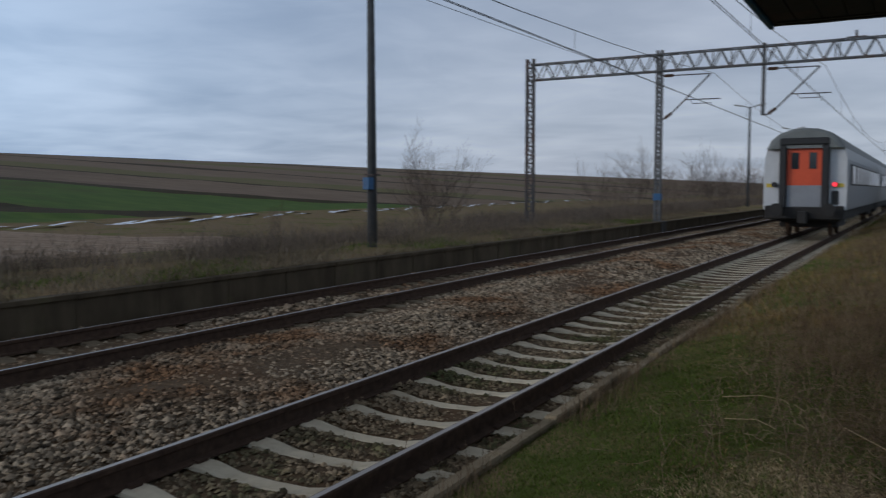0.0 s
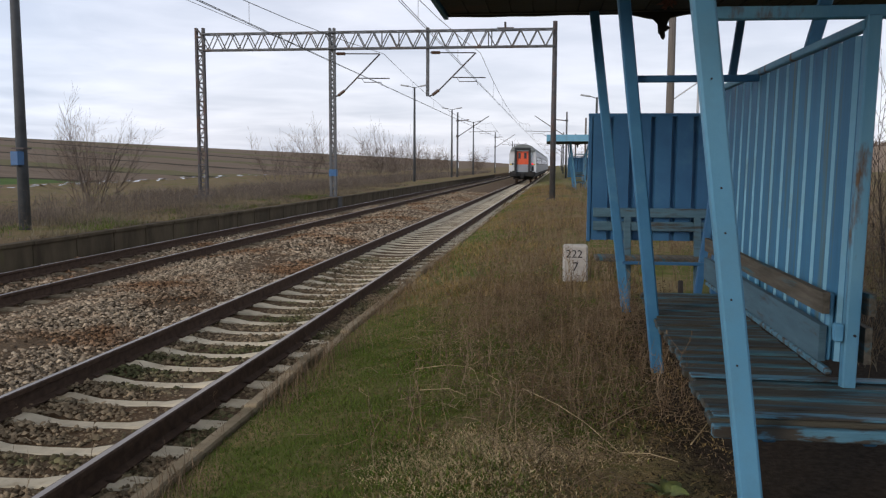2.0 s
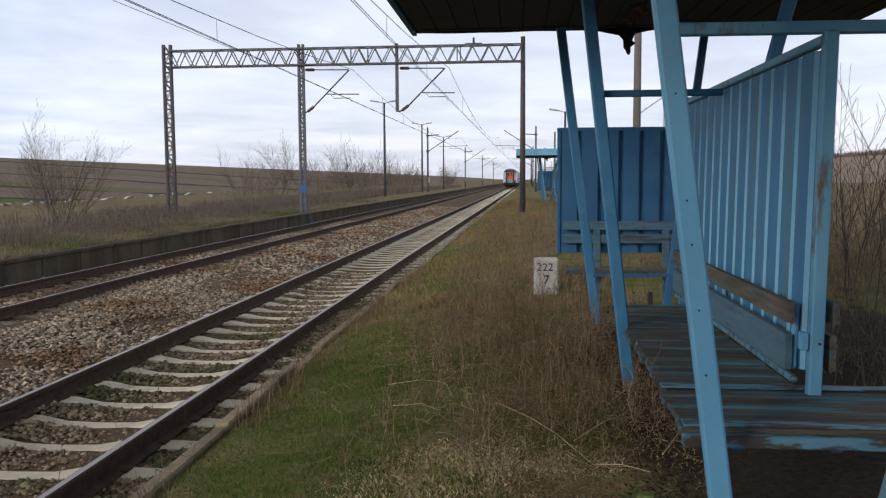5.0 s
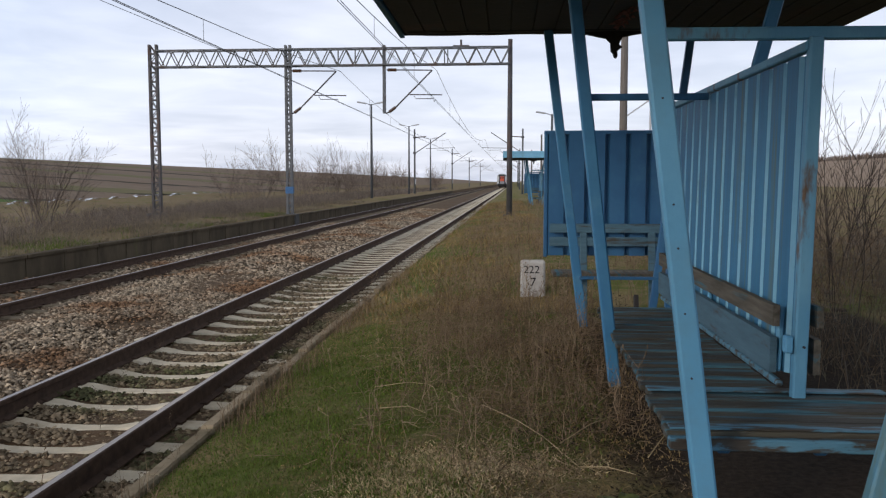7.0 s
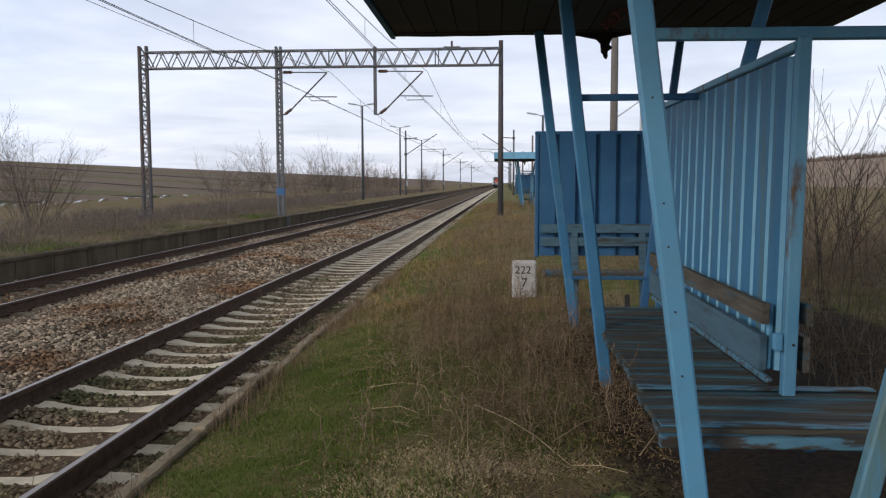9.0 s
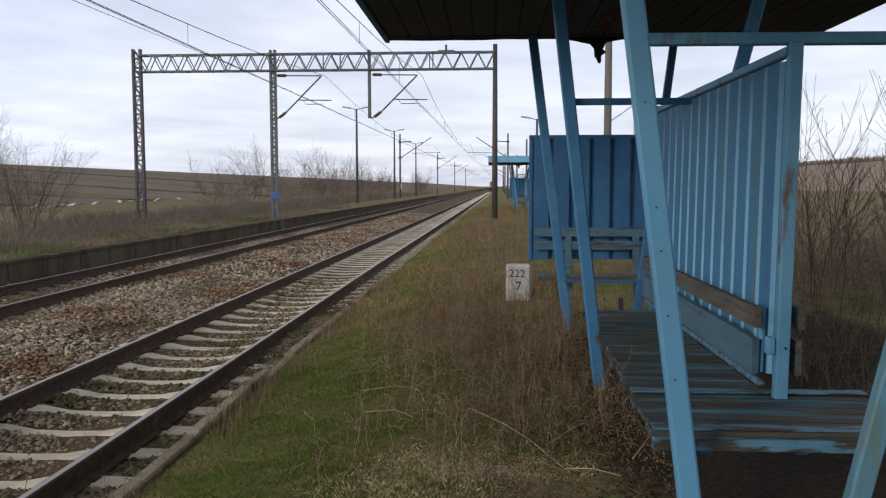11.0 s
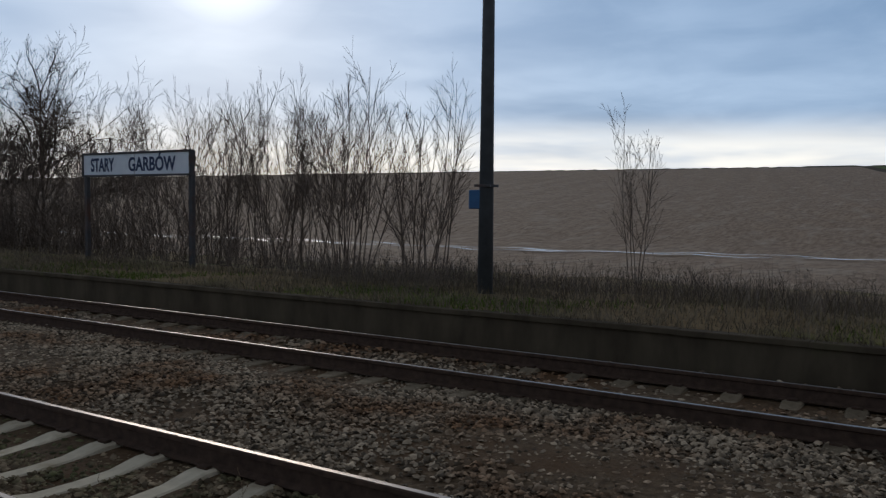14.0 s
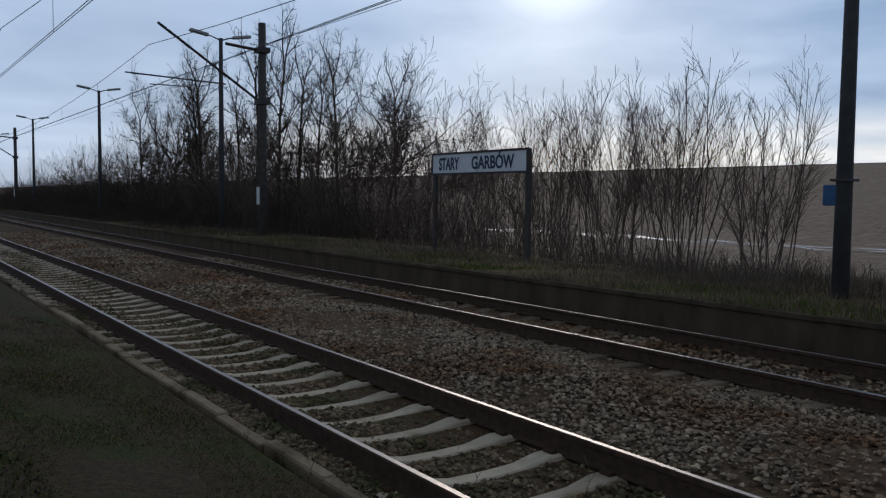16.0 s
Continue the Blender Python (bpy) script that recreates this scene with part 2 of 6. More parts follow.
M = dict(
    stubble=mat("stubble_field", (0.19, 0.132, 0.09), (0.36, 0.27, 0.19), 3.0, 0.95, bump=0.6, c3=(0.42, 0.35, 0.27), s3=0.8, t3=(0.52, 0.8), stretch=(0.3, 1, 1)),
    green=mat("winter_crop", (0.055, 0.105, 0.018), (0.092, 0.148, 0.028), 0.6, 0.95, bump=0.3, c3=(0.072, 0.08, 0.024), s3=0.06, stretch=(0.3, 1, 1)),
    olive=mat("fallow_grass", (0.12, 0.1207, 0.044), (0.168, 0.138, 0.066), 0.5, 0.95, bump=0.3, c3=(0.192, 0.138, 0.077), s3=0.05, stretch=(0.3, 1, 1)),
    brown=mat("ploughed_field", (0.156, 0.1111, 0.07475), (0.222, 0.1638, 0.115), 0.5, 0.95, bump=0.4, c3=(0.12, 0.08775, 0.06325), s3=0.04, stretch=(0.3, 1, 1)),
    balk=mat("weedy_balk", (0.0346, 0.028, 0.0144), (0.0626, 0.047, 0.0224), 1.5, 0.95, bump=0.5, c3=(0.0346, 0.035, 0.012), s3=0.3),
    verge=mat("dry_verge", (0.14, 0.095, 0.048), (0.24, 0.175, 0.09), 6.0, 0.95, bump=0.6, c3=(0.12, 0.125, 0.028), s3=0.35, t3=(0.5, 0.66)),
    turf=mat("worn_turf", (0.125, 0.10, 0.042), (0.30, 0.225, 0.108), 30.0, 0.95, bump=1.0, bscale=45, c3=(0.10, 0.118, 0.022), s3=1.1, t3=(0.44, 0.58)),
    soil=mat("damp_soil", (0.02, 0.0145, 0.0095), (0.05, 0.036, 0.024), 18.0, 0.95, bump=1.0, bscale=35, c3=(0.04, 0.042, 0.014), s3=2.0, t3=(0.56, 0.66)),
    bed=mat("ballast_bed", (0.0702, 0.046, 0.0272), (0.167, 0.118, 0.0704), 14.0, 0.95, bump=1.0, bscale=18, c3=(0.108, 0.06, 0.0288), s3=0.6, t3=(0.48, 0.66)),
    puddle=mat("wet_track", (0.55, 0.56, 0.58), (0.7, 0.71, 0.73), 2.0, 0.2, bump=0.1),
    stone=mat("ballast_stone", (0.18, 0.138, 0.093), (0.40, 0.325, 0.232), 9.0, 0.9, bump=0.3, per=-0.85, c3=(0.19, 0.11, 0.06), s3=0.45, t3=(0.46, 0.6)),
    sleeper=mat("sleeper_concrete", (0.53, 0.465, 0.345), (0.69, 0.61, 0.46), 8.0, 0.9, bump=0.25, per=0.12, c3=(0.34, 0.275, 0.18), s3=2.0, coord="World"),
    old_sleeper=mat("old_sleeper", (0.14, 0.11, 0.072), (0.259, 0.21, 0.144), 8.0, 0.9, bump=0.4, per=0.2),
    kerb=mat("kerb_concrete", (0.216, 0.17, 0.108), (0.356, 0.29, 0.192), 6.0, 0.9, bump=0.3, per=0.2, c3=(0.0972, 0.075, 0.04), s3=1.5, t3=(0.5, 0.65), coord="World"),
    wall=mat("platform_concrete", (0.062, 0.048, 0.032), (0.125, 0.10, 0.066), 2.0, 0.95, bump=0.4, per=0.04, c3=(0.12, 0.115, 0.055), s3=0.9, t3=(0.6, 0.75), stretch=(1, 1, 0.4), coord="World"),
    rust=mat("rail_rust", (0.056, 0.037, 0.027), (0.105, 0.068, 0.049), 12.0, 0.85, bump=0.25),
    railtop=mat("rail_head_steel", (0.30, 0.25, 0.21), (0.43, 0.37, 0.32), 5.0, 0.38, 1.0, bump=0.0, stretch=(1, 0.05, 1)),
    railtop2=mat("rail_head_dull", (0.20, 0.165, 0.14), (0.30, 0.26, 0.23), 5.0, 0.35, 1.0, bump=0.0, stretch=(1, 0.05, 1)),
    steel=mat("mast_steel", (0.075, 0.08, 0.085), (0.13, 0.135, 0.14), 6.0, 0.6, 0.3, bump=0.1, c3=(0.10, 0.065, 0.05), s3=1.2),
    steel2=mat("tower_steel", (0.05, 0.05, 0.055), (0.09, 0.085, 0.085), 6.0, 0.65, 0.3, bump=0.1, c3=(0.10, 0.05, 0.035), s3=1.0, t3=(0.5, 0.65)),
    concrete=mat("pole_concrete", (0.075, 0.072, 0.068), (0.12, 0.115, 0.11), 5.0, 0.9, bump=0.2),
    wire=mat("wire_copper", (0.05, 0.05, 0.05), (0.08, 0.075, 0.07), 3.0, 0.6, 0.6, bump=0.0),
    ceramic=mat("insulator_brown", (0.06, 0.03, 0.02), (0.09, 0.05, 0.03), 6.0, 0.25, bump=0.0),
    bluebox=mat("blue_band_paint", (0.02, 0.09, 0.22), (0.03, 0.13, 0.28), 6.0, 0.5, bump=0.1),
    blue=mat("blue_paint", (0.0168, 0.092, 0.1998), (0.02688, 0.125, 0.2484), 3.0, 0.55, bump=0.12, bscale=9, c3=(0.05, 0.155, 0.25), s3=1.5, t3=(0.55, 0.8)),
    post2=mat("blue_post_paint", (0.03024, 0.15, 0.2862), (0.0462, 0.195, 0.3456), 4.0, 0.5, bump=0.15, bscale=12, c3=(0.08, 0.22, 0.33), s3=2.0, t3=(0.55, 0.75)),
    pole=mat("grey_pole_paint", (0.045, 0.048, 0.052), (0.075, 0.08, 0.085), 5.0, 0.75, bump=0.15),
    bluepost=mat("pale_blue_paint", (0.0798, 0.265, 0.4158), (0.1134, 0.32, 0.4752), 4.0, 0.55, bump=0.15, bscale=12, c3=(0.08, 0.21, 0.30), s3=2.0, t3=(0.5, 0.75)),
    mossypost=mat("mossy_blue_paint", (0.06, 0.19, 0.28), (0.095, 0.25, 0.34), 4.0, 0.6, bump=0.2, c3=(0.10, 0.145, 0.10), s3=2.2, t3=(0.45, 0.62), stretch=(2, 2, 0.5)),
    rustpost=mat("rust_streaked_paint", (0.0798, 0.25, 0.3726), (0.126, 0.31, 0.4212), 4.0, 0.6, bump=0.2, c3=(0.105, 0.062, 0.032), s3=3.0, t3=(0.56, 0.66), stretch=(2, 2, 0.6)),
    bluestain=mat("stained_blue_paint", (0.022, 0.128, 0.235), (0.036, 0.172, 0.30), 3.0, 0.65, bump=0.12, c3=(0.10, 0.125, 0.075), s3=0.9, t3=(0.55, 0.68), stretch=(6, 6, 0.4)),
    # fascia paint; on the wall's rib flanks this lighter blue imitates light
    fascia_lit_flank=mat("fascia_and_lit_flank_blue", (0.1344, 0.36, 0.5076), (0.1932, 0.44, 0.594), 4.0, 0.6, bump=0.1, c3=(0.12, 0.25, 0.31), s3=2.0, t3=(0.55, 0.7)),
    plank=mat("worn_painted_plank", (0.024, 0.021, 0.014), (0.06, 0.054, 0.036), 5.0, 0.75, bump=0.5, c3=(0.033, 0.115, 0.15), s3=2.2, t3=(0.50, 0.60), stretch=(0.5, 6, 6), per=0.35, bscale=20),
    plank2=mat("bare_grey_plank", (0.07, 0.062, 0.048), (0.15, 0.132, 0.104), 5.0, 0.85, bump=0.5, c3=(0.06, 0.13, 0.155), s3=2.0, t3=(0.56, 0.66), stretch=(6, 0.5, 6), per=0.2, bscale=20),
    peeling=mat("peeling_blue_paint", (0.05, 0.15, 0.21), (0.085, 0.21, 0.28), 4.0, 0.6, bump=0.3, c3=(0.04, 0.032, 0.022), s3=3.0, t3=(0.5, 0.57), stretch=(1, 4, 4)),
    redwood=mat("splintered_red_wood", (0.10, 0.028, 0.024), (0.26, 0.13, 0.11), 30.0, 0.85, bump=0.4, per=-0.3),
    tar=mat("roof_boards_tarred", (0.016, 0.014, 0.013), (0.032, 0.027, 0.024), 4.0, 0.8, bump=0.4, c3=(0.05, 0.025, 0.02), s3=1.3, t3=(0.6, 0.72)),
    stonewhite=mat("whitewashed_stone", (0.42, 0.40, 0.37), (0.56, 0.54, 0.50), 9.0, 0.9, bump=0.4, c3=(0.24, 0.20, 0.16), s3=4.0, t3=(0.52, 0.66)),
    ink=mat("black_paint", (0.012, 0.012, 0.014), (0.025, 0.025, 0.03), 8.0, 0.6, bump=0.0),
    navy=mat("navy_lettering", (0.015, 0.03, 0.09), (0.025, 0.045, 0.12), 8.0, 0.6, bump=0.0),
    signwhite=mat("sign_enamel", (0.72, 0.77, 0.82), (0.82, 0.86, 0.90), 2.0, 0.5, bump=0.02, c3=(0.62, 0.66, 0.70), s3=1.2),
    bark=mat("grey_bark", (0.055, 0.043, 0.034), (0.105, 0.085, 0.068), 6.0, 0.9, bump=0.3),
    twig=mat("dark_twig", (0.11, 0.085, 0.07), (0.19, 0.15, 0.12), 3.0, 0.9, bump=0.0, per=-0.4),
    darktwig=mat("dark_sapling_bark", (0.04, 0.031, 0.026), (0.075, 0.058, 0.047), 3.0, 0.9, bump=0.0, per=-0.3),
    thicket=mat("dark_thicket_stem", (0.05, 0.04, 0.032), (0.095, 0.077, 0.062), 0.6, 0.95, bump=0.0, per=-0.25),
    bramble=mat("bramble_stem", (0.11, 0.088, 0.07), (0.20, 0.165, 0.135), 0.6, 0.9, bump=0.0, per=-0.5),
    greyblade=mat("grey_dead_grass", (0.13, 0.105, 0.07), (0.24, 0.20, 0.14), 0.8, 0.9, bump=0.0, per=-0.45),
    bedstone=mat("dirty_track_stone", (0.155, 0.118, 0.074), (0.34, 0.262, 0.17), 5.0, 0.95, bump=0.3, per=-0.6, c3=(0.1013, 0.1013, 0.04725), s3=0.9, t3=(0.48, 0.6)),
    greyboard=mat("grey_blue_board", (0.0462, 0.105, 0.1404), (0.0798, 0.165, 0.2106), 4.0, 0.8, bump=0.4, bscale=20, c3=(0.05, 0.045, 0.034), s3=2.5, t3=(0.54, 0.66), stretch=(0.6, 0.6, 5), per=0.15),
    dry=mat("dry_weed", (0.19, 0.135, 0.08), (0.33, 0.25, 0.16), 2.0, 0.9, bump=0.0, per=-0.35),
    rustweed=mat("brown_weed", (0.125, 0.085, 0.052), (0.23, 0.165, 0.105), 2.0, 0.9, bump=0.0, per=-0.45),
    blade=mat("grass_blade", (0.06, 0.105, 0.016), (0.122, 0.165, 0.03), 1.2, 0.9, bump=0.0, per=-0.45),
    dockleaf=mat("dock_leaf", (0.09, 0.12, 0.03), (0.15, 0.17, 0.05), 20.0, 0.6, bump=0.1, per=0.2),
    litter=mat("pale_litter", (0.312, 0.2405, 0.13), (0.546, 0.429, 0.26), 3.0, 0.9, bump=0.0, per=-0.5),
    dryblade=mat("straw_blade", (0.173, 0.12, 0.048), (0.313, 0.22, 0.096), 1.5, 0.9, bump=0.0, per=-0.45),
    wood=mat("pole_wood", (0.12, 0.105, 0.092), (0.19, 0.17, 0.15), 8.0, 0.9, bump=0.4, stretch=(3, 3, 0.3)),
    carwhite=mat("coach_white", (0.52, 0.54, 0.56), (0.62, 0.64, 0.66), 1.5, 0.4, bump=0.02),
    cargrey=mat("coach_grey", (0.22, 0.235, 0.26), (0.28, 0.295, 0.32), 1.5, 0.4, bump=0.02),
    carroof=mat("coach_roof", (0.13, 0.145, 0.145), (0.18, 0.195, 0.19), 1.5, 0.6, bump=0.05),
    cardark=mat("coach_underframe", (0.012, 0.012, 0.013), (0.03, 0.028, 0.026), 3.0, 0.8, bump=0.1),
    rubber=mat("gangway_rubber", (0.012, 0.013, 0.015), (0.02, 0.021, 0.023), 3.0, 0.6, bump=0.1),
    carred=mat("orange_red_door", (0.62, 0.075, 0.02), (0.72, 0.10, 0.03), 2.0, 0.45, bump=0.02),
    yellow=mat("yellow_mark", (0.6, 0.45, 0.05), (0.7, 0.52, 0.07), 2.0, 0.5, bump=0.0),
    taillamp=glow_mat("tail_lamp", (1.0, 0.04, 0.06), 2.0),
    glass=glass_mat("dark_glass"),
    lampglass=mat("lamp_bowl", (0.35, 0.36, 0.37), (0.45, 0.46, 0.47), 3.0, 0.3, bump=0.0),
)



def worn_turf(m):
    """Bare damp soil under the shelter and trodden mossy soil on the southern platform, with ragged edges."""
    nt = m.node_tree
    N, K = nt.nodes.new, nt.links.new
    b = nt.nodes["Principled BSDF"]
    base = b.inputs["Base Color"].links[0].from_socket
    pos = N("ShaderNodeNewGeometry").outputs["Position"]
    sep = N("ShaderNodeSeparateXYZ")
    K(pos, sep.inputs[0])

    def noise_(scale):
        n = N("ShaderNodeTexNoise")
        n.inputs["Scale"].default_value, n.inputs["Detail"].default_value, n.inputs["Roughness"].default_value = scale, 6.0, 0.65
        K(pos, n.inputs["Vector"])
        return n.outputs["Fac"]

    def calc(op, a, c):
        n = N("ShaderNodeMath")
        n.operation = op
        for i, v in enumerate((a, c)):
            if isinstance(v, (int, float)):
                n.inputs[i].default_value = v
            else:
                K(v, n.inputs[i])
        return n.outputs[0]

    def span(v, lo, hi):
        n = N("ShaderNodeMapRange")
        n.interpolation_type = "SMOOTHSTEP"
        n.inputs["From Min"].default_value, n.inputs["From Max"].default_value = lo, hi
        K(v, n.inputs["Value"])
        return n.outputs[0]

    def mix(f, a, c):
        n = N("ShaderNodeMix")
        n.data_type = "RGBA"
        for i, v in ((0, f), (6, a), (7, c)):
            if isinstance(v, tuple):
                n.inputs[i].default_value = (*v, 1)
            else:
                K(v, n.inputs[i])
        return n.outputs[2]

    grain = span(noise_(24.0), 0.32, 0.68)
    ragged = noise_(1.3)
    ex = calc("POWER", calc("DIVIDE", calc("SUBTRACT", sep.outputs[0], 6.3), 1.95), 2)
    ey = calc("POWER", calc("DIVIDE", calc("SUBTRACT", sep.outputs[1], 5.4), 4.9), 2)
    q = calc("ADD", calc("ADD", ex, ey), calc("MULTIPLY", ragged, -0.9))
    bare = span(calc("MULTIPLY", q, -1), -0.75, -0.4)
    south = span(calc("ADD", calc("MULTIPLY", sep.outputs[1], -1), calc("MULTIPLY", ragged, 5.0)), 3.6, 6.4)
    mossy = mix(span(noise_(0.9), 0.46, 0.62), mix(grain, (0.04, 0.03, 0.017), (0.10, 0.074, 0.04)), (0.05, 0.062, 0.016))
    col = mix(south, base, mossy)
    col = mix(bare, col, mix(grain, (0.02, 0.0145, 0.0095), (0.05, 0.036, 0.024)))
    K(col, b.inputs["Base Color"])


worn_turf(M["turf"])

# ---------------------------------------------------------------- mesh tools


def link_bm(name, bm, material, smooth=False):
    me = bpy.data.meshes.new(name)
    bm.normal_update()
    bm.to_mesh(me)
    bm.free()
    mats = material if isinstance(material, (list, tuple)) else [material]
    for m in mats:
        me.materials.append(m)
    if smooth:
        for p in me.polygons:
            p.use_smooth = True
    return new(name, me)


def part(name, bm, material, parent, label="", smooth=False):
    ob = link_bm(name, bm, material, smooth)
    ob.parent = parent
    if label:
        tagged(ob, label)
    return ob


def thing(name, label, category, group="", m=None, kind=""):
    ob = new(name)
    ob.empty_display_size = 0.2
    if m is not None:
        ob.matrix_world = m
    return tagged(ob, label, category, group, kind)


def box(bm, x0, x1, y0, y1, z0, z1, bevel=0.0):
    v = [bm.verts.new(p) for p in ((x0, y0, z0), (x1, y0, z0), (x1, y1, z0), (x0, y1, z0), (x0, y0, z1), (x1, y0, z1), (x1, y1, z1), (x0, y1, z1))]
    fs = [bm.faces.new([v[i] for i in q]) for q in ((3, 2, 1, 0), (4, 5, 6, 7), (0, 1, 5, 4), (1, 2, 6, 5), (2, 3, 7, 6), (3, 0, 4, 7))]
    if bevel:
        bmesh.ops.bevel(bm, geom=list({e for f in fs for e in f.edges}), offset=bevel, segments=1, affect="EDGES")
    return bm


def boxed(*a, **k):
    return box(bmesh.new(), *a, **k)


def beam(bm, p, q, w, h=None, side=(0, 1, 0), bevel=0.0):
    """A bar of section w by h from p to q."""
    h = h or w
    p, q = Vector(p), Vector(q)
    d = (q - p).normalized()
    s = Vector(side)
    s = s - d * s.dot(d)
    s = s.normalized() if s.length > 1e-4 else d.orthogonal().normalized()
    t = d.cross(s)
    v = []
    for c in (p, q):
        for a, b in ((-1, -1), (1, -1), (1, 1), (-1, 1)):
            v.append(bm.verts.new(c + s * (a * w / 2) + t * (b * h / 2)))
    fs = [bm.faces.new([v[i] for i in f]) for f in ((3, 2, 1, 0), (4, 5, 6, 7), (0, 1, 5, 4), (1, 2, 6, 5), (2, 3, 7, 6), (3, 0, 4, 7))]
    if bevel:
        bmesh.ops.bevel(bm, geom=list({e for f in fs for e in f.edges}), offset=bevel, segments=1, affect="EDGES")
    return bm


def tube(bm, pts, r, n=8, r2=None):
    """A round bar along points, tapering from r to r2."""
    r2 = r if r2 is None else r2
    pts = [Vector(p) for p in pts]
    rings = []
    for i, p in enumerate(pts):
        d = (pts[min(i + 1, len(pts) - 1)] - pts[max(i - 1, 0)]).normalized()
        s = d.orthogonal().normalized()
        if abs(d.z) > 0.99:
            s = Vector((1, 0, 0))
        t = d.cross(s)
        rr = r + (r2 - r) * i / (len(pts) - 1)
        rings.append([bm.verts.new(p + (s * math.cos(2 * math.pi * k / n) + t * math.sin(2 * math.pi * k / n)) * rr) for k in range(n)])
    for a, b in zip(rings, rings[1:]):
        for k in range(n):
            bm.faces.new((a[k], a[(k + 1) % n], b[(k + 1) % n], b[k]))
    bm.faces.new(rings[0][::-1])
    bm.faces.new(rings[-1])
    return bm


def extrude_profile(bm, prof, y0, y1, steps=1, closed=True, mat_of=None):
    """Sweeps an (x, z) outline along y."""
    rings = []
    for i in range(steps + 1):
        y = y0 + (y1 - y0) * i / steps
        rings.append([bm.verts.new((x, y, z)) for x, z in prof])
    n = len(prof)
    for a, b in zip(rings, rings[1:]):
        for k in range(n if closed else n - 1):
            f = bm.faces.new((a[k], b[k], b[(k + 1) % n], a[(k + 1) % n]))
            if mat_of:
                f.material_index = mat_of(k)
    if closed:
        bm.faces.new(rings[0])
        bm.faces.new(rings[-1][::-1])
    return bm


def pydata(name, verts, faces, material):
    me = bpy.data.meshes.new(name)
    verts, faces = np.asarray(verts, dtype=np.float32), np.asarray(faces, dtype=np.int32)
    k = faces.shape[1]
    me.vertices.add(len(verts))
    me.vertices.foreach_set("co", verts.ravel())
    me.loops.add(faces.size)
    me.loops.foreach_set("vertex_index", faces.ravel())
    me.polygons.add(len(faces))
    me.polygons.foreach_set("loop_start", np.arange(0, faces.size, k, dtype=np.int32))
    me.materials.append(material)
    me.update(calc_edges=True)
    me.validate()
    return new(name, me)


# ---------------------------------------------------------------- ground
PROFILE = [(-4000, 30), (-1200, 22), (-600, 18.6), (-360, 17.2), (-300, 16.2), (-230, 12.4), (-170, 8.2), (-120, 4.6), (-80, 1.9), (-60, 0.5), (-48, -0.3), (-40, -0.55), (-30, -0.5), (-20, -0.35), (-14, -0.1), (-10.5, 0.26), (-8.5, 0.36), (-6.9, 0.32), (-6.66, 0.30), (-6.64, -0.22), (-6.2, -0.205), (-3.9, -0.2), (-2.6, -0.1), (-1.6, -0.15), (-1.0, -0.19), (-0.65, -0.2), (0, -0.226), (0.65, -0.2), (1.0, -0.19), (1.36, -0.17), (1.38, -0.06), (2.2, 0.1), (3.2, 0.26), (4.2, 0.32), (6, 0.33), (9, 0.3), (13, 0.1), (22, 0.0), (45, 1.2), (90, 4.8), (180, 12.8), (230, 15.0), (300, 15.4), (900, 18), (4000, 30)]
PX, PZ = np.array([p[0] for p in PROFILE]), np.array([p[1] for p in PROFILE])


def bend(y):
    """The line swings gently towards +x on its way north."""
    return 0.0138 * (np.sqrt((y - 8) ** 2 + 16) + (y - 8)) / 2


def hump(x, y):
    return 0.035 * math.sin(x * 1.7 + y * 0.9) + 0.03 * math.sin(y * 1.3 - x * 0.6) + 0.02 * math.sin(x * 4.1 + 1) * math.sin(y * 3.3)


def ground_z(x, y):
    z = float(np.interp(x, PX, PZ))
    if x > 1.4:
        z += hump(x, y) * min(1, (x - 1.4) / 1.5) * 0.8
    elif x < -6.9:
        z += hump(x, y) * min(1, (-6.9 - x) / 1.5) * (1.0 if x > -40 else 2.5)
    return z


STRIPS = [(-4000, "stubble"), (28, "balk"), (31, "green"), (45, "balk"), (53, "green"), (88, "balk"), (94, "brown"), (124, "balk"), (129, "olive"), (150, "brown"), (186, "balk"), (193, "brown"), (235, "olive"), (262, "brown"), (330, "balk"), (345, "brown"), (420, "olive"), (470, "brown"), (4000, "brown")]


def skew(x):
    """How far the field strips bend towards -y with the way up the slope."""
    return float(np.interp(-47 - x, (0, 10, 22, 34, 84, 181, 300, 800, 4000), (0, 9, 15, 20, 30, 50, 66, 100, 200)))


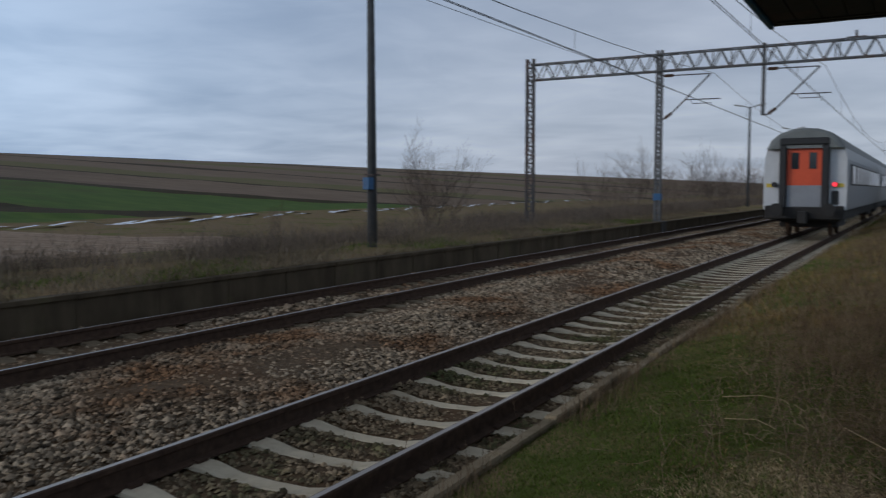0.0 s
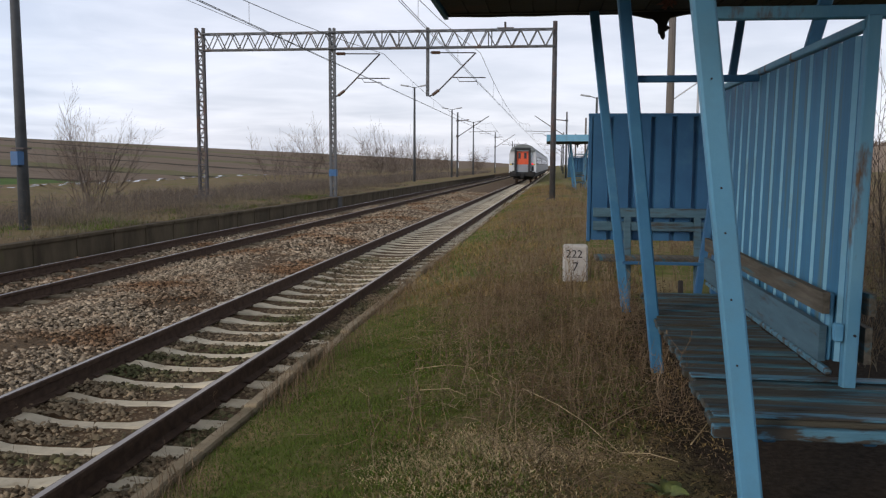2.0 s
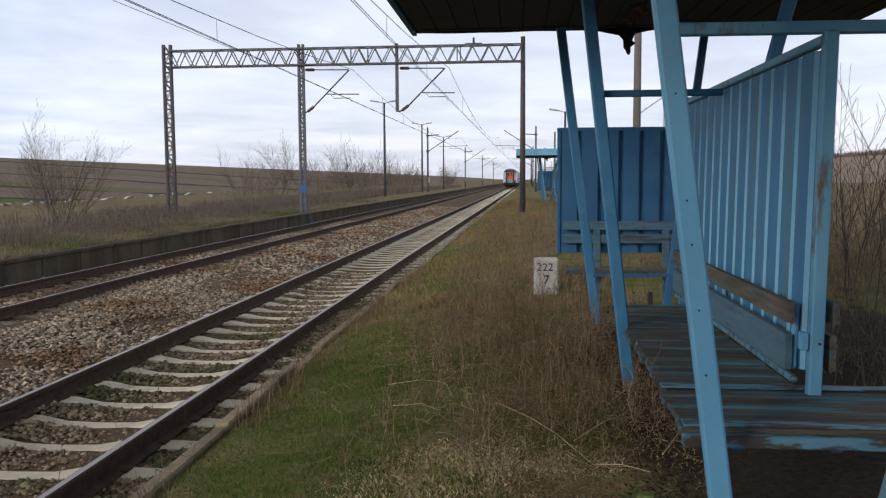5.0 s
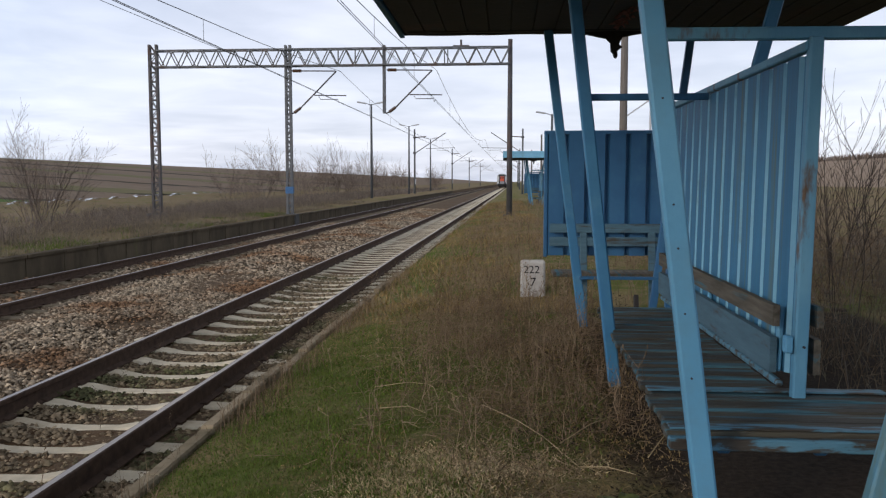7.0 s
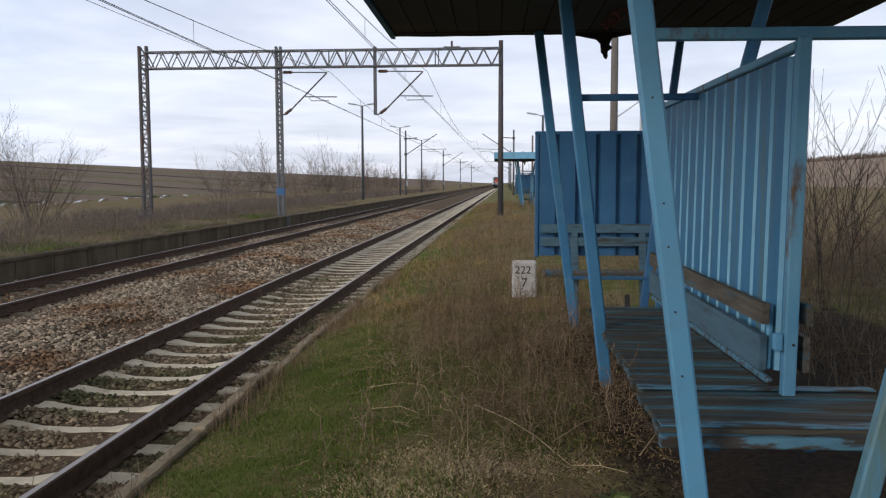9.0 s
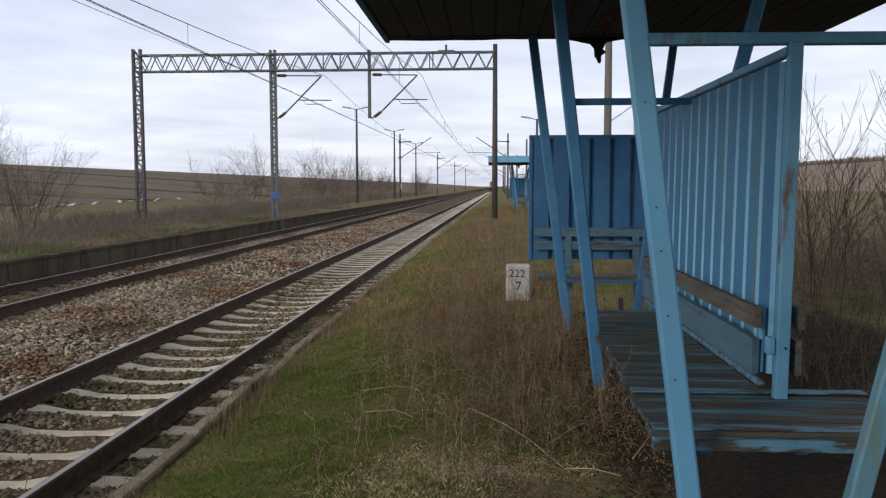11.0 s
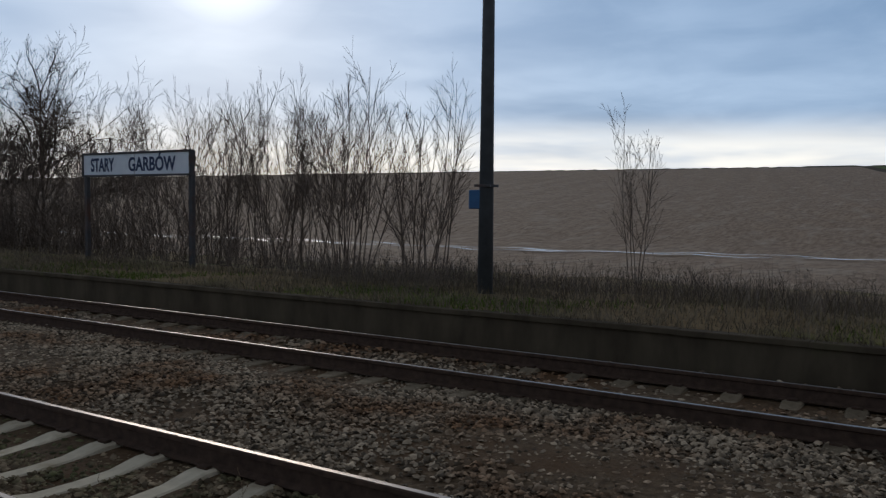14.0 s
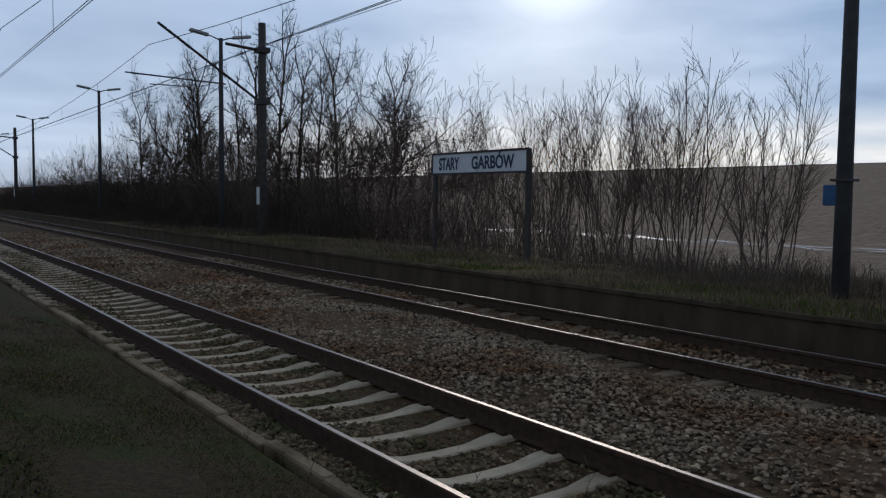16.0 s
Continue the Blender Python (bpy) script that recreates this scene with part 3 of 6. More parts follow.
def make_ground():
    xs = sorted(set([p[0] for p in PROFILE] + list(np.arange(-20, -7, 1.0)) + [round(float(v), 3) for v in np.arange(1.4, 12, 0.3)] + [-90, -100, -110, -140, -150, -200, -260, -75, -70, -66, -62, -57, -54, -51, -45, -35, -25, 16, 30]))
    ys = sorted(set([-4000, -2500, -1500, -900, -600, -400, -260, -180, -120] + [float(v) for v in np.arange(-90, 0, 1.5)] + [float(v) for v in np.arange(0, 14, 0.5)] + [14 + 0.0] + [s[0] for s in STRIPS[1:]] + [28, 35, 42, 50, 58, 80, 90, 120, 135, 175, 240, 310, 500, 800, 1300, 2200, 3000]))
    bm = bmesh.new()
    grid = []
    for x in xs:
        row = []
        for v in ys:
            y = v - skew(x)
            row.append(bm.verts.new((x + bend(y) * min(1, max(0, (60 - abs(x)) / 45)), y, ground_z(x, y))))
        grid.append(row)
    kinds = ["stubble", "green", "olive", "brown", "balk", "verge", "turf", "bed"]
    for i in range(len(xs) - 1):
        for j in range(len(ys) - 1):
            f = bm.faces.new((grid[i][j], grid[i + 1][j], grid[i + 1][j + 1], grid[i][j + 1]))
            x, v = (xs[i] + xs[i + 1]) / 2, (ys[j] + ys[j + 1]) / 2
            if x < -47:
                k = [s[1] for s in STRIPS if s[0] <= v][-1]
                if x < -262:
                    k = "balk"
            elif x < -6.65:
                k = "stubble" if x < -22 and v < 28 else "verge"
            elif x < 1.37:
                k = "bed"
            elif x < 14:
                k = "turf"
            else:
                k = "verge" if x < 40 else "stubble"
            f.material_index = kinds.index(k)
            f.smooth = True
    ob = link_bm("ground", bm, [M[k] for k in kinds])
    tagged(ob, "rolling farmland with strip fields, verge and worn platform turf", "ground", kind="structure")


make_ground()


def make_wet_track():
    """The wet cart track between the verge and the fields: two pale ruts."""
    rng = random.Random(5)
    bm = bmesh.new()
    for off in (0.0, 1.5):
        prev = None
        for i in range(260):
            y = -120 + i * 1.1
            if y > 150:
                break
            x = float(np.interp(y, (-120, -20, 0, 30, 60, 120, 160), (-30, -36, -40, -43, -45, -49, -50))) + off + 0.3 * math.sin(y * 0.2)
            w = (0.12 + 0.22 * rng.random() ** 2) * (1.6 if 30 < y < 70 else 1) if rng.random() > 0.1 else 0.03
            z = ground_z(x, y) + 0.07
            cur = (bm.verts.new((x - w, y, z)), bm.verts.new((x + w, y, z)))
            if prev:
                bm.faces.new((prev[0], prev[1], cur[1], cur[0]))
            prev = cur
    tagged(link_bm("cart_track", bm, M["puddle"]), "wet pale ruts of a cart track along the fields", "track", kind="structure")


make_wet_track()

# ---------------------------------------------------------------- railway tracks
FAR = -4.875
RAIL = [(-0.075, -0.172), (0.075, -0.172), (0.075, -0.160), (0.012, -0.142), (0.009, -0.052), (0.036, -0.038), (0.036, -0.008), (0.028, -0.0015), (0.022, 0.0), (-0.022, 0.0), (-0.028, -0.0015), (-0.036, -0.008), (-0.036, -0.038), (-0.009, -0.052), (-0.012, -0.142), (-0.075, -0.160)]


def make_rail(cx, top, parent):
    bm = bmesh.new()
    prof = [(cx + x, z) for x, z in RAIL]
    extrude_profile(bm, prof, -420, 900, 66, True, lambda k: 1 if k == 8 else 0)
    for v in bm.verts:
        v.co.x += bend(v.co.y)
    return part("rail", bm, [M["rust"], top], parent, "rusty rail with polished head")


def sleeper_mesh(name, half, low, depth, material):
    """A concrete sleeper, dished towards its middle, with shoulders and clips beside the rails."""
    bm = bmesh.new()
    stations = [(-half, 0.0), (-half + 0.05, 0.012), (-0.95, 0.018), (-0.55, 0.015), (-0.3, -low * 0.8), (0, -low), (0.3, -low * 0.8), (0.55, 0.015), (0.95, 0.018), (half - 0.05, 0.012), (half, 0.0)]
    rings = []
    for x, z in stations:
        t = 0.088 if abs(x) < 0.4 else 0.098
        b = t + 0.03
        rings.append([bm.verts.new(p) for p in ((x, -b, -0.19 - depth), (x, -t, -0.19 + z), (x, -t + 0.02, -0.178 + z), (x, t - 0.02, -0.178 + z), (x, t, -0.19 + z), (x, b, -0.19 - depth))])
    for a, b in zip(rings, rings[1:]):
        for k in range(5):
            bm.faces.new((a[k], a[k + 1], b[k + 1], b[k]))
    bm.faces.new(rings[0][::-1])
    bm.faces.new(rings[-1])
    for s in (-0.753, 0.753):
        for d in (-0.11, 0.11):
            k = len(bm.faces)
            box(bm, s + d - 0.03, s + d + 0.03, -0.05, 0.05, -0.175, -0.14)
            bm.faces.ensure_lookup_table()
            for f in bm.faces[k:]:
                f.material_index = 1
    bmesh.ops.recalc_face_normals(bm, faces=bm.faces)
    me = bpy.data.meshes.new(name)
    bm.to_mesh(me)
    bm.free()
    me.materials.append(material)
    me.materials.append(M["rust"])
    return me


def make_track(cx, top, sleepers, first, count, label):
    tr = tagged(new("railway_track"), label, "railway track", "tracks", "structure")
    for s in (-0.753, 0.753):
        r = make_rail(s, top, tr)
    rng = random.Random(int(-cx * 10) + 3)
    for i in range(count):
        ob = new("sleeper", sleepers)
        ob.parent = tr
        ob.matrix_basis = pose(rng.uniform(-0.012, 0.012) + bend(first + 0.6 * i), first + 0.6 * i, rng.uniform(-0.006, 0.004), 0, 0, rng.uniform(-0.6, 0.6))
    # the sleepers further off, joined
    src = [tuple(p.co) for p in sleepers.vertices]
    tri = [tuple(p.vertices) for p in sleepers.polygons]
    bm = bmesh.new()
    for i in list(range(-140, 0)) + list(range(count, count + 260)):
        vs = [bm.verts.new((p[0] + bend(first + 0.6 * i), p[1] + first + 0.6 * i, p[2])) for p in src[:66]]
        for q in tri:
            if max(q) < 66:
                bm.faces.new([vs[k] for k in q])
    tagged(part("far_sleepers", bm, sleepers.materials[0], tr), kind="stuff")
    tr.matrix_world = pose(cx, 0, 0)
    return tr


S_NEW = sleeper_mesh("sleeper", 1.22, 0.036, 0.12, M["sleeper"])
S_OLD = sleeper_mesh("old_sleeper", 1.22, 0.06, 0.12, M["old_sleeper"])
make_track(0, M["railtop"], S_NEW, 4.79 - 0.6 * 80, 290, "railway track of pale concrete sleepers and rusty polished rails")
make_track(FAR, M["railtop2"], S_OLD, 4.5 - 0.6 * 60, 200, "older railway track with rusty rails sunk in ballast")


def make_kerbs():
    """The low edging between the near track and the grass."""
    k = tagged(new("platform_edging"), "low weathered concrete edging between sleepers and grass", "kerb", kind="structure")
    bm = boxed(1.265, 1.38, 0, 0.99, -0.3, -0.03, bevel=0.015)
    me = bpy.data.meshes.new("kerbstone")
    bm.to_mesh(me)
    bm.free()
    me.materials.append(M["kerb"])
    rng = random.Random(9)
    for i in range(-45, 90):
        ob = new("kerbstone", me)
        ob.parent = k
        ob.matrix_basis = pose(rng.uniform(-0.025, 0.025) + bend(i) - (0.1 if i < -1 else 0), i * 1.0, rng.uniform(-0.025, 0.015) - (0.01 if i < -1 else 0), 0, rng.uniform(-1.5, 1.5), rng.uniform(-0.4, 0.4))


make_kerbs()


def make_far_wall():
    """The far platform's retaining wall: concrete slabs under a capping."""
    w = tagged(new("platform_wall"), "stained concrete retaining wall of the far platform", "wall", kind="structure")
    bm = boxed(-6.66, -6.55, 0, 1.503, -0.4, 0.26)
    me = bpy.data.meshes.new("slab")
    bm.to_mesh(me)
    bm.free()
    me.materials.append(M["wall"])
    bm = boxed(-6.72, -6.50, 0, 1.499, 0.25, 0.325, bevel=0.008)
    cap = bpy.data.meshes.new("capping")
    bm.to_mesh(cap)
    bm.free()
    cap.materials.append(M["wall"])
    rng = random.Random(4)
    for i in range(-60, 90):
        for name, mesh in (("slab", me), ("capping", cap)):
            ob = new(name, mesh)
            ob.parent = w
            ob.matrix_basis = pose(rng.uniform(-0.0015, 0.0015) + bend(i * 1.5), i * 1.5, rng.uniform(-0.004, 0.004))


make_far_wall()

# ---------------------------------------------------------------- overhead line


def lattice_mast(name, x, y, h, w0, w1, material, label, band=None):
    """Two channels joined by battens and lacing bars."""
    t = thing(name, label, "mast", "masts", pose(x, y, 0))
    z0 = 0.1
    for q in (-1, 1):
        bm = bmesh.new()
        beam(bm, (q * w0 / 2, 0, z0 - 0.3), (q * w1 / 2, 0, h), 0.2, 0.1)
        part("channel", bm, material, t)
    n = int(h / 0.42)
    for i in range(n):
        a, b = z0 + (h - z0) * i / n, z0 + (h - z0) * (i + 1) / n
        wa = w0 + (w1 - w0) * i / n
        bm = bmesh.new()
        for yy in (-0.09, 0.09):
            beam(bm, (-wa / 2, yy, a), (wa / 2, yy, a), 0.012, 0.07)
            q = 1 if i % 2 else -1
            beam(bm, (-q * wa / 2, yy, a), (q * wa / 2, yy, b), 0.012, 0.04)
        part("lacing", bm, material, t)
    if band:
        part("band", boxed(-w0 / 2 - 0.07, w0 / 2 + 0.07, -0.13, 0.13, 1.3, 1.62, bevel=0.01), band, t, "faded blue painted band")
    part("footing", boxed(-w0 / 2 - 0.25, w0 / 2 + 0.25, -0.3, 0.3, -0.8, 0.35, bevel=0.03), M["concrete"], t)
    return t


GY = 38.0


def make_gantry():
    g = thing("overhead_line_gantry", "dark steel lattice gantry spanning both tracks", "gantry", m=pose(0, GY, 0))
    z0, z1, x0, x1 = 7.2, 7.95, -12.75, 3.82
    for z in (z0, z1):
        for y in (-0.22, 0.22):
            bm = bmesh.new()
            beam(bm, (x0, y, z), (x1, y, z), 0.05, 0.06)
            part("chord", bm, M["steel"], g)
    bm = bmesh.new()
    n = 44
    for i in range(n):
        a, b = x0 + (x1 - x0) * i / n, x0 + (x1 - x0) * (i + 1) / n
        for y in (-0.22, 0.22):
            beam(bm, (a, y, z0 if i % 2 else z1), (b, y, z1 if i % 2 else z0), 0.03, 0.045)
        if i % 3 == 0:
            beam(bm, (a, -0.22, z0), (a, 0.22, z0), 0.04)
            beam(bm, (a, -0.22, z1), (b, 0.22, z1), 0.04)
    part("lattice", bm, M["steel"], g)
    for x in (-4.1, -3.3, 0.85, 1.0):
        bm = bmesh.new()
        beam(bm, (x, 0.2, z0), (x, 0.2, z1), 0.05)
        part("strut", bm, M["steel"], g)
    # hanging post over the near track
    bm = bmesh.new()
    beam(bm, (-1.92, 0, 5.0), (-1.92, 0, 8.1), 0.16, 0.14, bevel=0.01)
    part("drop_post", bm, M["steel"], g)
    # insulator and fitting on top
    bm = bmesh.new()
    tube(bm, [(1.62, 0, 8.0), (1.62, 0, 8.3)], 0.05, 8)
    beam(bm, (1.25, 0, 8.03), (2.0, 0, 8.03), 0.06)
    part("top_fitting", bm, M["steel2"], g)
    for root in (-6.3, -1.85):
        dx = root + 6.3
        bm = bmesh.new()
        tube(bm, [(-6.3 + dx, 0, 5.0), (-6.0 + dx, 0, 5.12), (-4.15 + dx, 0, 6.95)], 0.035, 7)
        part("cantilever_tube", bm, M["steel2"], g)
        bm = bmesh.new()
        tube(bm, [(-6.25 + dx, 0, 6.98), (-4.2 + dx, 0, 6.95)], 0.028, 7)
        part("stay_tube", bm, M["steel2"], g)
        for a, b in (((-6.2 + dx, 0, 6.98), (-5.8 + dx, 0, 6.975)), ((-6.15 + dx, 0, 5.06), (-5.85 + dx, 0, 5.28))):
            bm = bmesh.new()
            tube(bm, [a, b], 0.07, 8)
            part("insulator", bm, M["ceramic"], g)
        bm = bmesh.new()
        tube(bm, [(-5.2 + dx, 0, 5.85), (-3.7 + dx, 0, 5.83)], 0.025, 6)
        tube(bm, [(-5.0 + dx, 0, 5.8), (-4.9 + dx, 0, 5.66), (-4.1 + dx, 0, 5.66), (-4.05 + dx, 0, 5.5)], 0.018, 6)
        part("steady_arm", bm, M["steel2"], g)
    return g


make_gantry()
lattice_mast("gantry_tower", -12.85, GY, 8.25, 0.36, 0.34, M["steel2"], "dark rusty lattice steel tower at the gantry end")
lattice_mast("lattice_mast", -6.42, GY, 8.15, 0.22, 0.2, M["steel"], "slim lattice steel mast under the gantry with blue band", M["bluebox"])


def plain_mast(x, y, h, r, material, label, name="mast", base=None):
    t = thing(name, label, "mast", "masts", pose(x, y, 0))
    bm = bmesh.new()
    tube(bm, [(0, 0, -0.3), (0, 0, h * 0.5), (0, 0, h)], r, 12, r * 0.72)
    part("shaft", bm, material, t, smooth=True)
    part("footing", boxed(-r - 0.15, r + 0.15, -r - 0.15, r + 0.15, -0.8, 0.34, bevel=0.03), M["concrete"], t)
    return t


plain_mast(3.86, GY, 8.3, 0.14, M["steel2"], "plain dark steel mast carrying the gantry end", "gantry_post")


def make_wires():
    ys = [-200, -150, -90, -29.2, GY, 100, 160, 220, 290, 360, 430]

    def strung(x, top, sag, ys, n=10):
        pts = []
        for a, b in zip(ys, ys[1:]):
            pts += [(x, a + (b - a) * i / n, top - sag * 4 * (i / n) * (1 - i / n)) for i in range(n)]
        return [(px + bend(py), py, pz) for px, py, pz in pts + [(x, ys[-1], top)]]

    for cx in (0.08, -4.4):
        t = thing("catenary_wires", "contact wire hung from a sagging messenger wire", "overhead wire", "catenaries")
        part("messenger_wire", tube(bmesh.new(), strung(cx, 6.95, 1.2, ys), 0.011, 5), M["wire"], t)
        for off in (0.0, 0.06):
            part("contact_wire", tube(bmesh.new(), strung(cx + off, 5.5, 0.02, ys, 2), 0.009, 5), M["wire"], t)
        bm = bmesh.new()
        for a, b in zip(ys, ys[1:]):
            for i in range(1, 8):
                u = i / 8
                xx = cx + bend(a + (b - a) * u)
                tube(bm, [(xx, a + (b - a) * u, 5.5), (xx, a + (b - a) * u, 6.95 - 1.2 * 4 * u * (1 - u))], 0.006, 4)
        tagged(part("droppers", bm, M["wire"], t), kind="stuff")
    t = thing("feeder_wire", "thin feeder wire strung along the masts", "overhead wire")
    part("wire", tube(bmesh.new(), strung(-8.3, 7.3, 0.3, ys[:5]), 0.009, 5), M["wire"], t)


make_wires()


def cantilever_mast(x, y, side, h=8.2, r=0.19, material="concrete", label="thick concrete catenary mast with a steel cantilever"):
    """A single mast with its cantilever; side is +1 where the arm reaches towards +x."""
    t = plain_mast(x, y, h, r, M[material], label, "catenary_mast")
    L = 4.3
    bm = bmesh.new()
    tube(bm, [(side * 0.15, 0, 5.35), (side * (L - 0.5), 0, 7.75)], 0.05, 7)
    part("cantilever_tube", bm, M["steel2"], t)
    bm = bmesh.new()
    tube(bm, [(side * 0.1, 0, 7.2), (side * 1.4, 0, 7.3)], 0.06, 7)
    part("insulator", bm, M["ceramic"], t)
    bm = bmesh.new()
    tube(bm, [(side * 1.4, 0, 5.85), (side * (L + 0.6), 0, 5.95)], 0.03, 6)
    tube(bm, [(side * 2.6, 0, 5.85), (side * 2.7, 0, 5.65), (side * (L - 0.2), 0, 5.62)], 0.02, 6)
    part("steady_arm", bm, M["steel2"], t)
    part("clamp", boxed(-r - 0.04, r + 0.04, -r - 0.04, r + 0.04, 7.1, 7.3, bevel=0.01), M["steel2"], t)
    part("lower_clamp", boxed(-r - 0.04, r + 0.04, -r - 0.04, r + 0.04, 5.2, 5.45, bevel=0.01), M["steel2"], t)
    part("painted_mark", boxed(r * 0.75, r + 0.02, -0.08, 0.08, 1.5, 2.15), M["signwhite"], t, "white painted mark")
    return t


cantilever_mast(-8.5, -29.2, 1)
for yy in (-90, -150):
    cantilever_mast(-8.5, yy, 1)
for yy in (100, 160, 220, 290):
    cantilever_mast(-8.5 + bend(yy), yy, 1, material="steel", r=0.13, label="slim catenary mast with a steel cantilever")
    cantilever_mast(4.6 + bend(yy), yy, -1, material="steel", r=0.13, label="slim catenary mast with a steel cantilever")


def lamp_post(x, y, h, arms, m=None, box_z=None, r=0.11, dirn=(0, 1)):
    t = thing("lamp_post", "tall dark grey lamp post, " + ("two heads" if arms == 2 else "one head") + (", blue fuse box" if box_z else ""), "lamp post", "platform lamps", pose(x, y, 0))
    bm = bmesh.new()
    tube(bm, [(0, 0, -0.3), (0, 0, h * 0.5), (0, 0, h)], r * 1.25, 10, r * 0.75)
    part("shaft", bm, M["pole"], t, smooth=True)
    for s in ((-1, 1) if arms == 2 else (-1,)):
        bm = bmesh.new()
        tube(bm, [(0, 0, h - 0.1), (s * 0.35 * dirn[1], s * 0.35 * dirn[0], h + 0.03), (s * 0.6 * dirn[1], s * 0.6 * dirn[0], h + 0.08)], 0.03, 6)
        part("arm", bm, M["steel"], t)
        bm = bmesh.new()
        a, b = (s * 0.5 * dirn[1], s * 0.5 * dirn[0], h + 0.07), (s * 1.3 * dirn[1], s * 1.3 * dirn[0], h + 0.2)
        beam(bm, a, b, 0.24, 0.13, side=(dirn[0], dirn[1], 0), bevel=0.04)
        part("lamp_head", bm, M["lampglass"], t, "grey lamp head with clouded bowl")
    if box_z:
        part("fuse_box", boxed(-0.1, 0.1, -0.29, 0.05, box_z - 0.17, box_z + 0.15, bevel=0.015), M["bluebox"], t, "blue fuse box")
        part("strap", boxed(-0.15, 0.15, -0.15, 0.15, box_z + 0.2, box_z + 0.24), M["steel2"], t)
    return t


lamp_post(-8.5, 17.8, 8.3, 2, box_z=1.97)
lamp_post(-8.5, -6.85, 8.3, 2, box_z=1.94)
for yy in (75, 105, 136, -33.5, -55, -79.6, -104):
    lamp_post(-8.5, yy, 8.3 if yy < 0 else 8.9, 2)
lamp_post(7.45, 67, 7.25, 1)
for xx, yy, hh in ((7.4, 84, 6.6), (7.3, 110, 6.0)):
    plain_mast(xx, yy, hh, 0.12, M["wood"], "grey wooden pole along the platform", "wooden_pole")

# ---------------------------------------------------------------- station name board


def make_sign():
    s = thing("station_name_board", "white station name board with dark lettering on two posts", "sign", m=pose(-9.3, -17.1, 0, 0, 0, 0))
    y0, y1, z0, z1 = -2.0, 1.98, 2.5, 3.0
    part("panel", boxed(-0.03, 0.0, y0, y1, z0, z1, bevel=0.004), M["signwhite"], s)
    for a, b, c, d in ((y0 - 0.04, y1 + 0.04, z1, z1 + 0.05), (y0 - 0.04, y1 + 0.04, z0 - 0.05, z0), (y0 - 0.04, y0, z0, z1), (y1, y1 + 0.04, z0, z1)):
        part("frame_bar", boxed(-0.06, 0.03, a, b, c, d, bevel=0.005), M["steel2"], s)
    for y in (y0 + 0.02, y1 - 0.02):
        bm = bmesh.new()
        beam(bm, (-0.08, y, -0.4), (-0.08, y, 3.04), 0.1, 0.1)
        part("post", bm, M["steel2"], s)
    part("seam", boxed(0.0, 0.004, 0.0, 0.03, z0, z1), M["lampglass"], s)
    for word, y in (("STARY", -1.7), ("GARBÓW", -0.22)):
        cu = bpy.data.curves.new("lettering", "FONT")
        cu.body, cu.size, cu.extrude, cu.offset = word, 0.46, 0.004, 0.011
        ob = bpy.data.objects.new("lettering", cu)
        scene.collection.objects.link(ob)
        me = bpy.data.meshes.new_from_object(ob)
        scene.collection.objects.unlink(ob)
        me.materials.clear()
        me.materials.append(M["navy"])
        lt = new("lettering", me)
        lt.parent = s
        lt.matrix_basis = pose(0.006, y, 2.59, 90, 0, 90) @ Matrix.Diagonal((0.68 if word == "STARY" else 0.84, 1, 1, 1))
        tagged(lt, "dark blue block letters")
    return s


make_sign()

# ---------------------------------------------------------------- shelter
GZ = 0.33


def corrugated(bm, p0, p1, z0, z1, pitch=0.17, depth=0.035):
    """A trapezoid-ribbed sheet standing on the line p0 to p1."""
    p0, p1 = Vector((*p0, 0)), Vector((*p1, 0))
    d = (p1 - p0).normalized()
    n = Vector((-d.y, d.x, 0))
    L, u, out = (p1 - p0).length, 0.0, []
    while u < L:
        for a, k in ((0.0, 0), (0.15, 0), (0.2, 1), (0.95, 1)):
            if u + a * pitch <= L:
                out.append((u + a * pitch, k * depth))
        u += pitch
    out.append((L, 0))
    for off, flip in ((0.0, False), (0.004, True)):
        ks = [k for _, k in out]
        col = [(bm.verts.new(p0 + d * a + n * (b + off) + Vector((0, 0, z0))), bm.verts.new(p0 + d * a + n * (b + off) + Vector((0, 0, z1)))) for a, b in out]
        for i, (q, r) in enumerate(zip(col, col[1:])):
            f = bm.faces.new((q[0], r[0], r[1], q[1]) if not flip else (q[1], r[1], r[0], q[0]))
            # rising flanks take the second material; the middle wall paints them as lit
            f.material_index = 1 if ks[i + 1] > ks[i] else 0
    return bm


def bar_part(name, p, q, w, h, material, parent, side=(0, 1, 0), bevel=0.008, label=""):
    bm = bmesh.new()
    beam(bm, p, q, w, h, side, bevel)
    return part(name, bm, material, parent, label)


